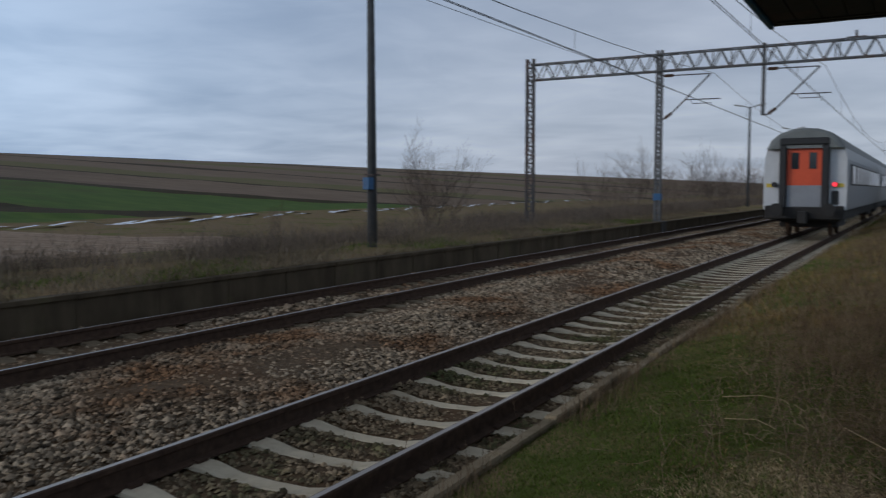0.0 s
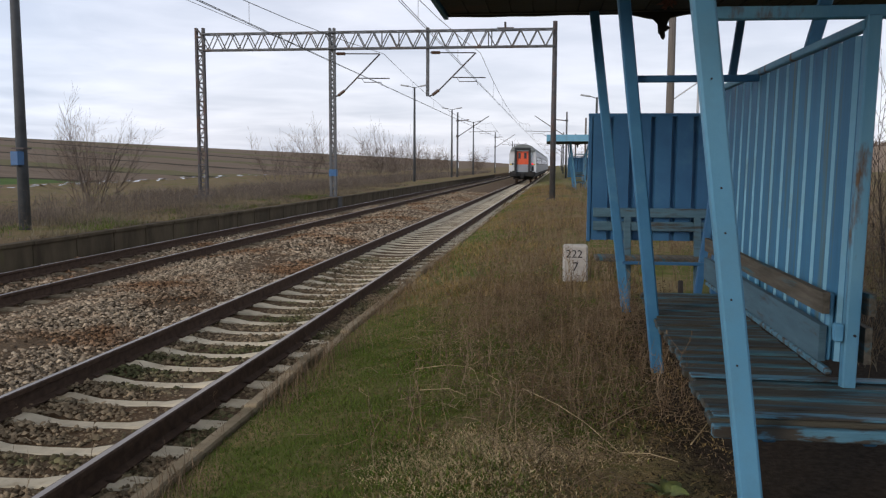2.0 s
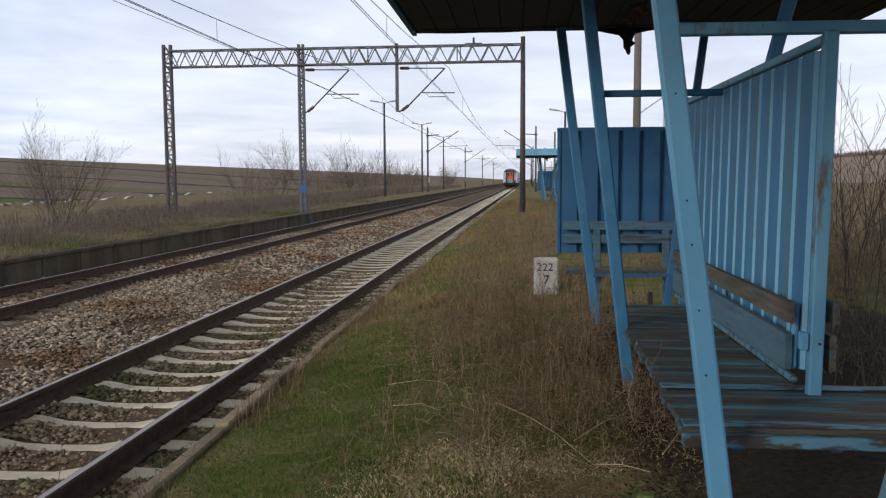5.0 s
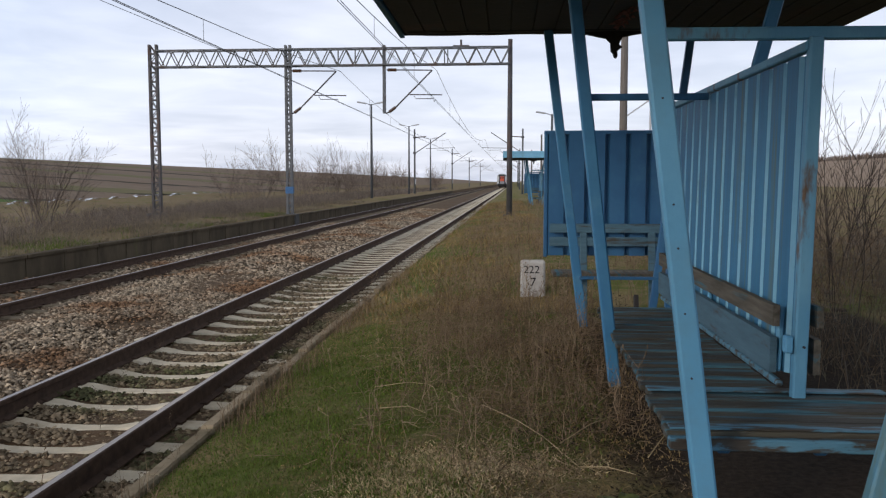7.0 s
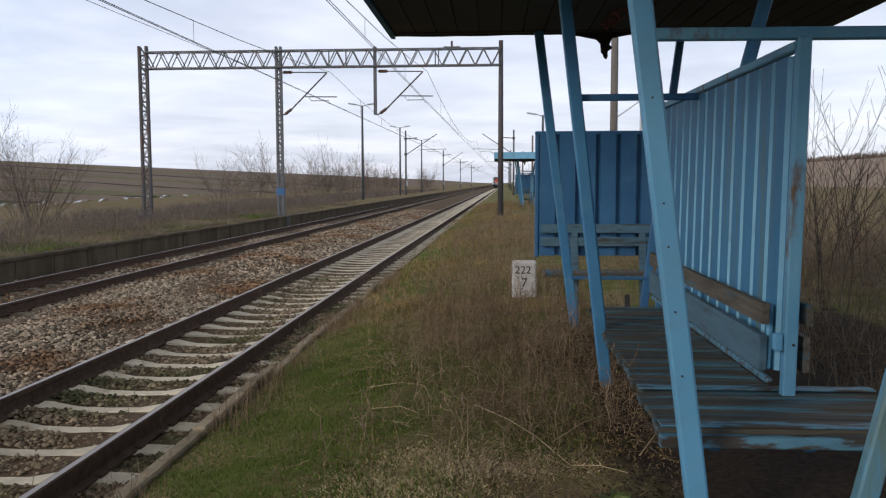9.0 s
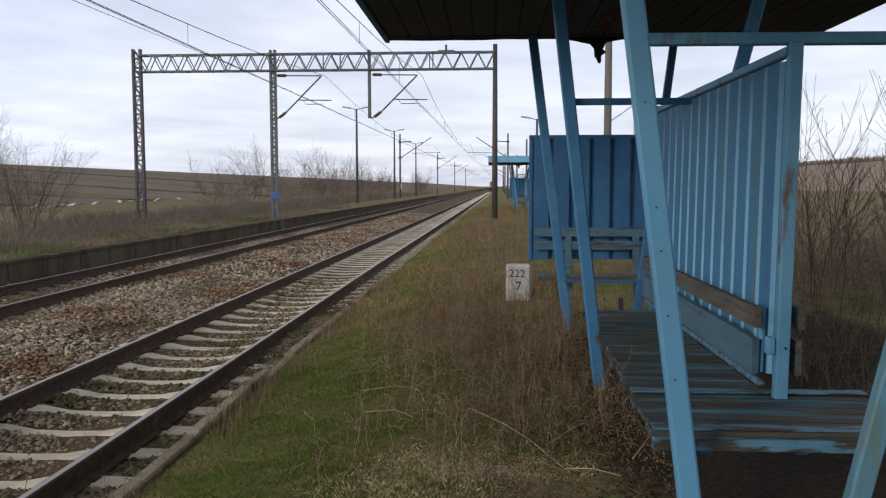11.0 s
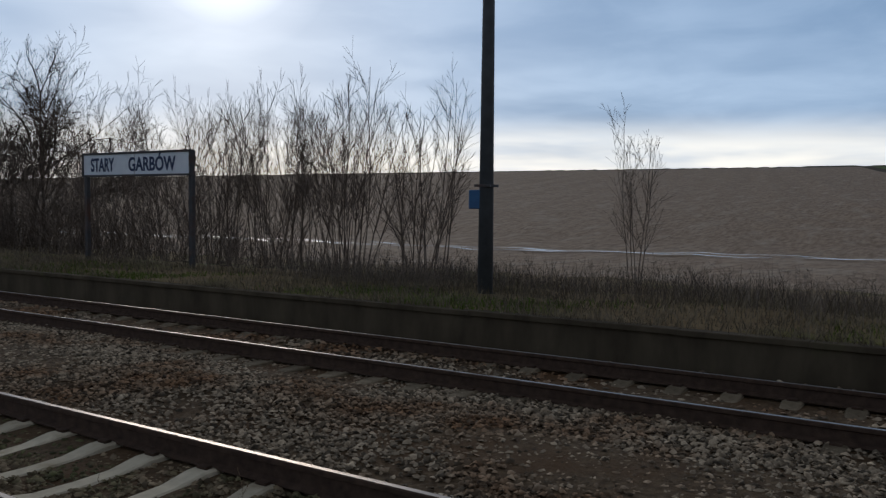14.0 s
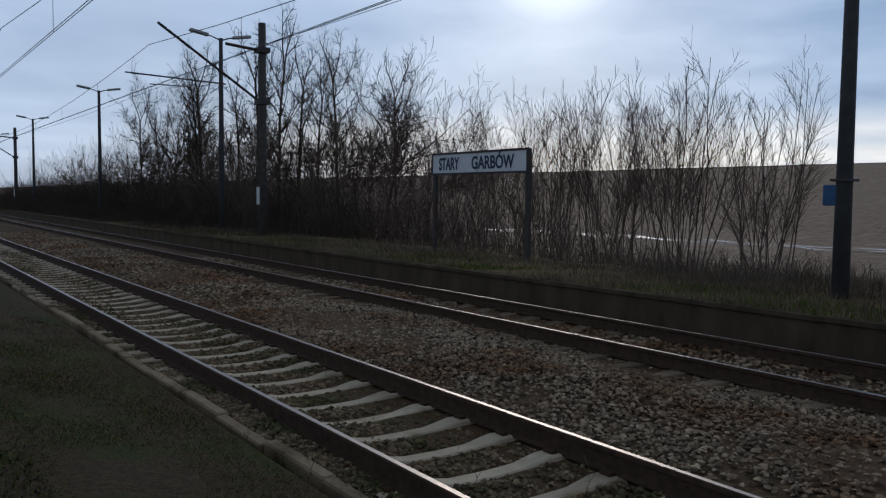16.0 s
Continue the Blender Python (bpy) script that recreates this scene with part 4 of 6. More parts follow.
def make_shelter(m):
    s = thing("waiting_shelter", "weathered blue steel platform shelter with plank benches and corrugated walls", "shelter", "platform shelters", m)
    blue, post = M["blue"], M["bluepost"]
    # V-shaped frames: each post leans outwards on its way up
    for y, xl, tl, xr, tr in ((3.45, 4.519, 4.077, 5.03, 5.78), (6.2, 4.479, 4.081, 5.16, 5.58), (8.5, 4.469, 4.031, 4.86, 5.49)):
        mm = post if y < 4 else M["post2"]
        zb = -0.1
        bar_part("post", (xl + (xl - tl) * 0.03, y, zb), (tl, y, 3.39), 0.07, 0.092, mm, s, bevel=0.01)
        if y < 4:
            bar_part("post", (xr - (tr - xr) * 0.03, y, zb), (tr, y, 3.39), 0.07, 0.092, M["mossypost"], s, bevel=0.01, label="pale blue post with green moss stains")
        else:
            bar_part("bench_stay", (4.98, y - 0.1, zb), (4.98, y + 0.15, 0.68), 0.05, 0.05, M["tar"], s)
    # struts from the wall's top rail out to the roof
    bar_part("strut", (5.13, 5.2, 2.55), (5.34, 5.2, 3.39), 0.06, 0.075, M["post2"], s, bevel=0.008)
    bar_part("strut", (5.05, 8.5, zb), (5.46, 8.5, 3.39), 0.06, 0.075, M["blue"], s, bevel=0.008)
    # cross beams at the head of the wall
    bar_part("cross_beam", (4.38, 4.33, 2.61), (6.6, 4.33, 2.60), 0.06, 0.062, M["rustpost"], s, bevel=0.006)
    bar_part("cross_beam", (4.2, 6.27, 2.49), (5.1, 6.27, 2.49), 0.04, 0.05, blue, s, bevel=0.006)
    bar_part("tie_bar", (4.33, 8.0, 0.93), (5.1, 8.0, 0.93), 0.03, 0.03, blue, s, bevel=0.004)
    # middle wall
    bm = bmesh.new()
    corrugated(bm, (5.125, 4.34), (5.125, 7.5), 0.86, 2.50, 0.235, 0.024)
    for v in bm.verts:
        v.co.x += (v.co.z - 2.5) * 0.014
    # light on the flanks facing -y is put into their colour
    part("corrugated_wall", bm, [M["bluestain"], M["fascia_lit_flank"]], s, "ribbed pale blue steel sheet with stains")
    bar_part("wall_rail", (5.12, 4.29, 2.54), (5.12, 7.55, 2.54), 0.055, 0.05, M["rustpost"], s, side=(1, 0, 0))
    bar_part("wall_rail", (5.025, 4.3, 0.822), (5.025, 7.5, 0.822), 0.035, 0.035, M["peeling"], s, side=(1, 0, 0))
    wp = bar_part("wall_post", (5.112, 4.29, 0.74), (5.14, 4.29, 2.585), 0.06, 0.068, M["rustpost"], s)
    bar_part("wall_post", (5.10, 7.5, 0.72), (5.13, 7.5, 2.57), 0.07, 0.09, blue, s)
    # clamp that holds the backrest to the post
    part("bracket", boxed(5.035, 5.075, 4.262, 4.318, 0.985, 1.075, bevel=0.006), post, wp, "pale blue angle bracket")
    part("bolt", tube(bmesh.new(), [(5.125, 4.262, 1.02), (5.125, 4.25, 1.02)], 0.007, 8), M["ink"], wp)
    for y in (4.42, 5.9, 7.3):
        bar_part("backrest_bracket", (5.05, y, 0.86), (5.06, y, 1.21), 0.04, 0.03, post, s)
    for k, (z0, z1) in enumerate(((1.112, 1.222), (0.86, 1.05))):
        for x0, mm, y0 in ((4.995, "plank2" if k == 0 else "greyboard", 4.35), (5.20, "plank2", 4.30)):
            bm = boxed(x0, x0 + 0.035, y0 + 0.03 * k, 7.5, z0, z1)
            for e in [e for e in bm.edges if abs(e.verts[0].co.y - e.verts[1].co.y) > 1]:
                bmesh.ops.subdivide_edges(bm, edges=[e], cuts=14)
            for v in bm.verts:
                v.co.z += 0.006 * noise.noise(Vector((v.co.z * 9, v.co.y * 2.3, k)))
                v.co.x += 0.003 * noise.noise(Vector((v.co.y * 1.7, v.co.z * 3, 4)))
            part("backrest_board", bm, M[mm], s, "bare grey backrest board")
    # plank seat across the frames
    seat_top = 0.755
    rng = random.Random(2)
    y = 3.66
    while y < 7.3:
        w = rng.choice((0.085, 0.095, 0.11))
        left = 4.34 + (y - 3.7) * 0.024
        part("seat_plank", boxed(left + rng.uniform(-0.02, 0.02), 5.585 + rng.uniform(-0.03, 0.01) if y < 4.38 else 5.08, y, y + w - 0.014, seat_top - 0.035 + rng.uniform(-0.009, 0), seat_top + rng.uniform(-0.011, 0.004), bevel=0.006), M["plank"], s, "worn seat plank with blue paint remains")
        y += w
    bar_part("seat_bearer", (4.325, 3.615, 0.712), (5.6, 3.615, 0.712), 0.05, 0.055, M["peeling"], s, bevel=0.006)
    for x in (4.58, 5.0):
        bar_part("seat_bearer", (x, 3.66, 0.682), (x, 7.3, 0.682), 0.06, 0.06, blue, s, side=(1, 0, 0))
    for z in (1.05, 1.32, 1.59, 1.77, 2.2):
        xx = 4.509 - 0.422 * z / 3.39
        part("bolt_hole", tube(bmesh.new(), [(xx - 0.005, 3.409, z), (xx - 0.005, 3.416, z)], 0.0045, 8), M["ink"], s)
    for y0, y1, x0 in ((4.335, 4.42, 4.36), (3.66, 3.742, 4.34)):
        part("seat_board", boxed(x0, 5.585, y0, y1, 0.7595, 0.768, bevel=0.003), M["peeling"], s, "blue painted seat board")
    # end wall with a bench of its own
    bm = bmesh.new()
    corrugated(bm, (5.75, 9.72), (4.1, 9.72), 1.0, 2.42, 0.235, 0.05)
    part("end_wall", bm, [blue, blue], s, "deep blue ribbed end wall")
    bar_part("end_wall_rail", (4.06, 9.69, 2.43), (5.75, 9.69, 2.43), 0.05, 0.045, blue, s)
    bar_part("end_wall_post", (4.085, 9.69, 0.98), (4.085, 9.69, 2.44), 0.05, 0.045, blue, s)
    for z0, z1 in ((1.27, 1.375), (1.115, 1.22)):
        part("backrest_board", boxed(4.13, 5.5, 9.58, 9.615, z0, z1, bevel=0.006), M["greyboard"], s, "blue-grey backrest board")
    for yy in (9.2, 9.36, 9.5):
        part("seat_plank", boxed(4.15, 5.55, yy, yy + 0.13, 0.80, 0.84, bevel=0.006), M["plank2"], s)
    for x in (4.52, 5.3):
        bar_part("bench_leg", (x, 9.4, GZ - 0.3), (x, 9.62, 1.35), 0.05, 0.08, M["greyboard"], s)
    # roof
    roof = part("roof", boxed(2.55, 6.94, -1.8, 8.65, 3.40, 3.50, bevel=0.01), M["tar"], s, "dark tarred board roof")
    part("fascia", boxed(2.50, 2.55, -1.8, 8.7, 3.36, 3.58, bevel=0.006), M["bluestain"], roof)
    part("fascia", boxed(2.50, 6.98, 8.65, 8.70, 3.40, 3.58, bevel=0.006), M["bluestain"], roof)
    part("fascia", boxed(2.50, 6.98, -1.85, -1.8, 3.28, 3.68, bevel=0.006), M["fascia_lit_flank"], roof, "pale blue fascia board")
    for y in (0.6, 3.45, 6.2, 8.5):
        bar_part("rafter", (2.6, y, 3.40), (6.92, y, 3.40), 0.07, 0.05, M["tar"], roof)
    for i in range(20):
        x = 2.57 + i * 0.218
        part("roof_board", boxed(x, x + 0.205, -1.75, 8.6, 3.385, 3.402, bevel=0.003), M["tar"], roof)
    # torn felt hanging below the back edge, and a ragged scrap
    bm = bmesh.new()
    prev = None
    for i in range(91):
        x = 2.5 + i * 0.0498
        dip = 0.012 + 0.01 * noise.noise(Vector((x * 2.5, 0, 1))) + 0.055 * math.exp(-((x - 4.7) / 0.22) ** 2)
        cur = [bm.verts.new((x, yy, zz)) for yy, zz in ((8.645, 3.4), (8.645, 3.395 - dip), (8.71, 3.395 - dip), (8.71, 3.42))]
        if prev:
            for k in range(4):
                bm.faces.new((prev[k], cur[k], cur[(k + 1) % 4], prev[(k + 1) % 4]))
        prev = cur
    part("felt_edge", bm, M["tar"], roof, "torn tarred felt along the roof edge")
    bm = bmesh.new()
    rings = []
    for z, c, w, d in ((3.43, 4.69, 0.11, 0.03), (3.33, 4.70, 0.085, 0.035), (3.27, 4.715, 0.05, 0.03), (3.235, 4.725, 0.06, 0.03), (3.19, 4.705, 0.032, 0.02), (3.15, 4.715, 0.03, 0.02), (3.125, 4.72, 0.008, 0.01)):
        rings.append([bm.verts.new((c + w * a + rng.uniform(-0.012, 0.012), 8.62 + d * b, z + rng.uniform(-0.012, 0.012))) for a, b in ((-1, -1), (0.2, -1.3), (1, -0.6), (0.8, 1), (-0.7, 0.8))])
    for a, b in zip(rings, rings[1:]):
        for k in range(5):
            bm.faces.new((a[k], a[(k + 1) % 5], b[(k + 1) % 5], b[k]))
    bm.faces.new(rings[-1])
    part("hanging_scrap", bm, M["tar"], roof, "torn hanging scrap of roofing felt")
    bm = bmesh.new()
    for k in range(46):
        u = rng.random()
        cx, cy, L = 4.66 + 0.07 * u + rng.uniform(-0.07, 0.07), 8.25 - 1.05 * u, rng.uniform(0.03, 0.14)
        beam(bm, (cx, cy, 3.377 + rng.uniform(-0.012, 0.004)), (cx + rng.uniform(-0.5, 0.5) * L, cy + L, 3.372 + rng.uniform(-0.02, 0.006)), rng.uniform(0.01, 0.03), 0.004, side=(1, 0, 0))
    part("peeling_patch", bm, M["redwood"], roof, "splintered red-brown wood under the roof")
    return s


shelter = make_shelter(pose(0, 0, 0))
copy_thing(shelter, pose(1.05, 51.5, 0))


def make_km_stone():
    s = thing("kilometre_stone", "worn whitewashed kilometre stone with black numerals in the grass", "kilometre stone", m=pose(4.0, 11.35, 0.28))
    bm = boxed(-0.17, 0.17, -0.11, 0.11, -0.2, 0.50, bevel=0.025)
    for v in bm.verts:
        v.co += Vector((noise.noise(v.co * 5) * 0.012, 0, noise.noise(v.co * 7) * 0.012))
    part("block", bm, M["stonewhite"], s)
    for word, x, z, size in (("222", -0.13, 0.33, 0.15), ("7", -0.04, 0.15, 0.17)):
        cu = bpy.data.curves.new("numerals", "FONT")
        cu.body, cu.size, cu.extrude = word, size, 0.003
        ob = bpy.data.objects.new("numerals", cu)
        scene.collection.objects.link(ob)
        me = bpy.data.meshes.new_from_object(ob)
        scene.collection.objects.unlink(ob)
        me.materials.clear()
        me.materials.append(M["ink"])
        lt = new("numerals", me)
        lt.parent = s
        lt.matrix_basis = pose(x, -0.113, z, 90, 0, 0)


make_km_stone()
plain_mast(7.14, 25, 8.5, 0.13, M["wood"], "grey wooden pole beyond the shelter", "wooden_pole")


def make_turbine():
    t = thing("wind_turbine", "pale wind turbine far off on the horizon", "wind turbine", m=pose(160, 900, 14))
    bm = bmesh.new()
    tube(bm, [(0, 0, -3), (0, 0, 75)], 1.8, 10, 1.0)
    part("tower", bm, M["lampglass"], t)
    part("nacelle", boxed(-1.5, 1.5, -4, 4, 74, 77, bevel=0.4), M["lampglass"], t)
    for a in (95, 215, 335):
        bm = bmesh.new()
        beam(bm, (0, -4, 75.5), (32 * math.cos(radians(a)), -4, 75.5 + 32 * math.sin(radians(a))), 0.5, 1.5)
        part("blade", bm, M["lampglass"], t)


make_turbine()

# ---------------------------------------------------------------- train


def coach_ring(y, inset=0.0):
    w, out = 1.42 - inset, []
    for x, z in ((1.0, 1.05), (1.0, 2.0), (0.985, 2.9), (0.93, 3.3), (0.82, 3.62), (0.62, 3.86), (0.32, 4.01), (0.0, 4.05)):
        out.append((x * w, y, z - inset * 0.5))
    return out + [(-x, y, z) for x, y, z in out[-2::-1]]


def make_train():
    tr = thing("passenger_train", "white and grey passenger coaches running away along the track", "train", m=pose(0, 33, 0))
    L = 24.5
    for c in range(4):
        y0 = c * (L + 0.7)
        bm = bmesh.new()
        rings = [[bm.verts.new(p) for p in coach_ring(y)] for y in (y0, y0 + 0.12, y0 + L - 0.12, y0 + L)]
        for a, b in zip(rings, rings[1:]):
            for k in range(len(a) - 1):
                f = bm.faces.new((a[k], a[k + 1], b[k + 1], b[k]))
                f.material_index = 1 if 3 <= k <= 10 else 0
            f = bm.faces.new((a[-1], a[0], b[0], b[-1]))
            f.material_index = 2
        for f in (bm.faces.new(rings[0][::-1]), bm.faces.new(rings[-1])):
            f.material_index = 3
        bmesh.ops.recalc_face_normals(bm, faces=bm.faces)
        body = part("coach_body", bm, [M["cargrey"], M["carroof"], M["cardark"], M["carwhite"]], tr, "grey coach body with white end and darker roof")
        for sx in (-1, 1):
            part("window_band", boxed(sx * 1.425 - 0.012, sx * 1.425 + 0.012, y0 + 1.5, y0 + L - 1.5, 1.95, 2.75, bevel=0.004), M["rubber"], body)
            for i in range(9):
                yy = y0 + 2.2 + i * 2.3
                part("window", boxed(sx * 1.432 - 0.012, sx * 1.432 + 0.012, yy, yy + 1.5, 2.0, 2.7, bevel=0.004), M["glass"], body)
        part("underframe", boxed(-1.2, 1.2, y0 + 0.3, y0 + L - 0.3, 0.62, 1.08, bevel=0.03), M["cardark"], body)
        for by in (y0 + 3.2, y0 + L - 3.2):
            part("bogie_frame", boxed(-1.05, 1.05, by - 1.7, by + 1.7, 0.35, 0.66, bevel=0.04), M["cardark"], body)
            for wy in (by - 1.25, by + 1.25):
                for sx in (-0.753, 0.753):
                    bm = bmesh.new()
                    tube(bm, [(sx - 0.065, wy, 0.46), (sx + 0.065, wy, 0.46)], 0.46, 18)
                    part("wheel", bm, M["rust"], body)
        if c:
            part("gangway_bellows", boxed(-0.6, 0.6, y0 - 0.7, y0, 1.1, 3.4, bevel=0.05), M["rubber"], body)
    # the tail end
    part("end_roof_cap", bevelled_cap(), M["carroof"], tr, "grey domed roof end")
    bm = bmesh.new()
    box(bm, -0.84, -0.60, -0.34, 0.0, 1.12, 3.42, bevel=0.04)
    box(bm, 0.60, 0.84, -0.34, 0.0, 1.12, 3.42, bevel=0.04)
    box(bm, -0.84, 0.84, -0.34, 0.0, 3.42, 3.68, bevel=0.04)
    part("gangway_surround", bm, M["rubber"], tr, "black rubber gangway surround")
    part("gangway_door", boxed(-0.6, 0.6, -0.1, -0.02, 1.95, 3.42), M["carred"], tr, "orange-red gangway door")
    part("gangway_sill", boxed(-0.6, 0.6, -0.14, -0.02, 1.15, 1.95, bevel=0.02), M["cargrey"], tr)
    for x in (-0.32, 0.28):
        part("door_window", boxed(x - 0.13, x + 0.13, -0.115, -0.098, 2.55, 3.15, bevel=0.004), M["glass"], tr)
    for x in (-1.12, 1.12):
        bm = bmesh.new()
        tube(bm, [(x * 0.92, -0.05, 1.98), (x * 0.92, -0.16, 1.98)], 0.1, 12)
        part("lamp_housing", bm, M["rubber"], tr)
        part("corner_mark", boxed(x * 1.06 - 0.14, x * 1.06 + 0.14, -0.012, 0.0, 1.88, 2.02), M["yellow"], tr)
        bm = bmesh.new()
        tube(bm, [(x * 0.78, -0.62, 1.06), (x * 0.78, 0.0, 1.06)], 0.11, 12)
        tube(bm, [(x * 0.78, -0.68, 1.06), (x * 0.78, -0.6, 1.06)], 0.24, 14)
        part("buffer", bm, M["cardark"], tr)
    bm = bmesh.new()
    tube(bm, [(1.03, -0.16, 1.98), (1.03, -0.19, 1.98)], 0.085, 12)
    part("tail_lamp", bm, M["taillamp"], tr, "lit red tail lamp")
    part("buffer_beam", boxed(-1.35, 1.35, -0.12, 0.0, 0.7, 1.2, bevel=0.03), M["cardark"], tr)
    part("coupler", boxed(-0.15, 0.15, -0.5, 0.0, 0.55, 1.0, bevel=0.03), M["cardark"], tr)
    part("electric_cabinet", boxed(0.92, 1.15, -0.06, 0.0, 1.25, 1.75, bevel=0.02), M["rubber"], tr)
    return tr


def bevelled_cap():
    bm = bmesh.new()
    rings = []
    for y, inset in ((0.05, -0.01), (-0.1, 0.0), (-0.22, 0.08), (-0.28, 0.2)):
        pts = [p for p in coach_ring(y, inset)][3:12]
        rings.append([bm.verts.new((x, y, max(z, 3.3))) for x, y, z in pts])
    for a, b in zip(rings, rings[1:]):
        for k in range(len(a) - 1):
            bm.faces.new((a[k], a[k + 1], b[k + 1], b[k]))
    bm.faces.new(rings[-1])
    bm.faces.new((rings[0][0], rings[1][0], rings[2][0], rings[3][0], rings[3][-1], rings[2][-1], rings[1][-1], rings[0][-1]))
    bmesh.ops.recalc_face_normals(bm, faces=bm.faces)
    return bm


train = make_train()

# ---------------------------------------------------------------- bare trees and shrubs


# per level: segments, wander, lift, shoots a node, first node, angles, lengths, end forks, fork angles, fork lengths
FAN = [(8, 0.045, 0.03, 2, 2, (20, 42), (0.16, 0.34), 0, (0, 0), (0, 0)), (4, 0.06, 0.07, 2, 1, (22, 45), (0.28, 0.5), 0, (0, 0), (0, 0)), (2, 0.05, 0.06, 0, 1, (0, 0), (0, 0), 0, (0, 0), (0, 0))]
WIDE = [(7, 0.06, -0.005, 2, 2, (25, 52), (0.22, 0.42), 0, (0, 0), (0, 0)), (4, 0.08, 0.04, 2, 1, (25, 50), (0.3, 0.55), 0, (0, 0), (0, 0)), (2, 0.06, 0.04, 0, 1, (0, 0), (0, 0), 0, (0, 0), (0, 0))]
SLENDER = [(8, 0.04, 0.05, 2, 3, (18, 38), (0.16, 0.32), 0, (0, 0), (0, 0)), (4, 0.06, 0.08, 2, 1, (20, 42), (0.3, 0.5), 0, (0, 0), (0, 0)), (2, 0.05, 0.06, 0, 1, (0, 0), (0, 0), 0, (0, 0), (0, 0))]
SAPLING = [(6, 0.07, 0.05, 1, 2, (20, 40), (0.3, 0.55), 2, (10, 28), (0.35, 0.55)), (4, 0.07, 0.06, 1, 1, (20, 42), (0.35, 0.6), 1, (5, 20), (0.4, 0.6)), (3, 0.07, 0.05, 0, 1, (0, 0), (0, 0), 0, (0, 0), (0, 0))]
SCRUB = [(5, 0.1, 0.03, 2, 1, (25, 60), (0.3, 0.55), 2, (10, 35), (0.4, 0.6)), (3, 0.1, 0.03, 2, 1, (25, 55), (0.4, 0.65), 1, (5, 20), (0.4, 0.6)), (2, 0.08, 0.02, 0, 1, (0, 0), (0, 0), 0, (0, 0), (0, 0))]
BROAD = [(5, 0.06, 0.0, 1, 3, (40, 65), (0.55, 0.85), 4, (14, 42), (0.7, 1.0)), (5, 0.13, 0.03, 1, 1, (30, 62), (0.42, 0.68), 2, (12, 38), (0.55, 0.8)), (4, 0.15, 0.03, 1, 1, (30, 62), (0.42, 0.68), 2, (12, 38), (0.5, 0.75)), (4, 0.15, 0.02, 1, 1, (30, 60), (0.4, 0.65), 2, (12, 38), (0.5, 0.7)), (3, 0.14, 0.02, 1, 1, (30, 60), (0.4, 0.6), 2, (12, 38), (0.5, 0.7)), (1, 0.1, 0.0, 0, 1, (0, 0), (0, 0), 0, (0, 0), (0, 0))]
SLIM = [(10, 0.035, 0.02, 2, 2, (28, 50), (0.2, 0.36), 2, (8, 20), (0.2, 0.3)), (5, 0.09, 0.06, 1, 1, (28, 52), (0.4, 0.65), 2, (10, 30), (0.4, 0.6)), (4, 0.1, 0.0, 2, 1, (28, 55), (0.35, 0.6), 1, (5, 25), (0.4, 0.6)), (3, 0.1, -0.05, 1, 1, (25, 50), (0.4, 0.6), 0, (0, 0), (0, 0)), (1, 0.1, -0.08, 0, 1, (0, 0), (0, 0), 0, (0, 0), (0, 0))]


def twig_mesh(name, rng, spec, stems, height, spread, r0, material, min_r):
    """Branches as tapered three-sided bars, grown level by level after spec and gathered in one mesh."""
    V, F = [], []

    def seg(p, q, ra, rb):
        d = (q - p).normalized()
        s = d.orthogonal().normalized()
        t = d.cross(s)
        b = len(V)
        for c, r in ((p, ra), (q, rb)):
            for k in range(3):
                a = 2.0944 * k
                V.append(tuple(c + s * (math.cos(a) * r) + t * (math.sin(a) * r)))
        for k in range(3):
            F.append((b + k, b + (k + 1) % 3, b + 3 + (k + 1) % 3, b + 3 + k))

    def turned(d, angles):
        ax = Vector((rng.gauss(0, 1), rng.gauss(0, 1), rng.gauss(0, 1) + 0.25))
        ax = (ax - d * ax.dot(d)).normalized()
        a = radians(rng.uniform(*angles))
        return (d * math.cos(a) + ax * math.sin(a)).normalized()

    def grow(p, d, length, r, lev):
        n, wander, lift, kids, first, angles, lengths, forks, f_angles, f_lengths = spec[lev]
        last = lev == len(spec) - 1
        tip = max(min_r, r * (0.55 if forks else 0.3))
        for i in range(n):
            d = (d + Vector((rng.gauss(0, wander), rng.gauss(0, wander), rng.gauss(0, wander) + lift))).normalized()
            q = p + d * (length / n)
            ra, rb = r + (tip - r) * i / n, r + (tip - r) * (i + 1) / n
            seg(p, q, ra, rb)
            p = q
            if not last and i + 1 >= first and i < n - 1:
                for _ in range(kids):
                    grow(p, turned(d, angles), length * rng.uniform(*lengths) * (1.1 - 0.45 * i / n), max(min_r, rb * 0.55), lev + 1)
        if not last:
            for _ in range(forks):
                grow(p, turned(d, f_angles), length * rng.uniform(*f_lengths), max(min_r, tip * 0.85), lev + 1)

    for s in range(stems):
        a = rng.uniform(0, 6.28) if stems < 4 else 6.283 * (s + rng.uniform(-0.4, 0.4)) / stems
        lean = spread * rng.uniform(0.1, 1.0)
        off = 0.45 * rng.random() if stems > 1 else 0.0
        grow(Vector((math.cos(a) * off, math.sin(a) * off, -0.05)), Vector((math.cos(a) * lean, math.sin(a) * lean, 1)).normalized(), height * rng.uniform(0.7, 1.0) if stems > 1 else height, r0 * rng.uniform(0.7, 1.0), 0)
    me = bpy.data.meshes.new(name)
    me.from_pydata(V, [], F)
    me.materials.append(material)
    return me


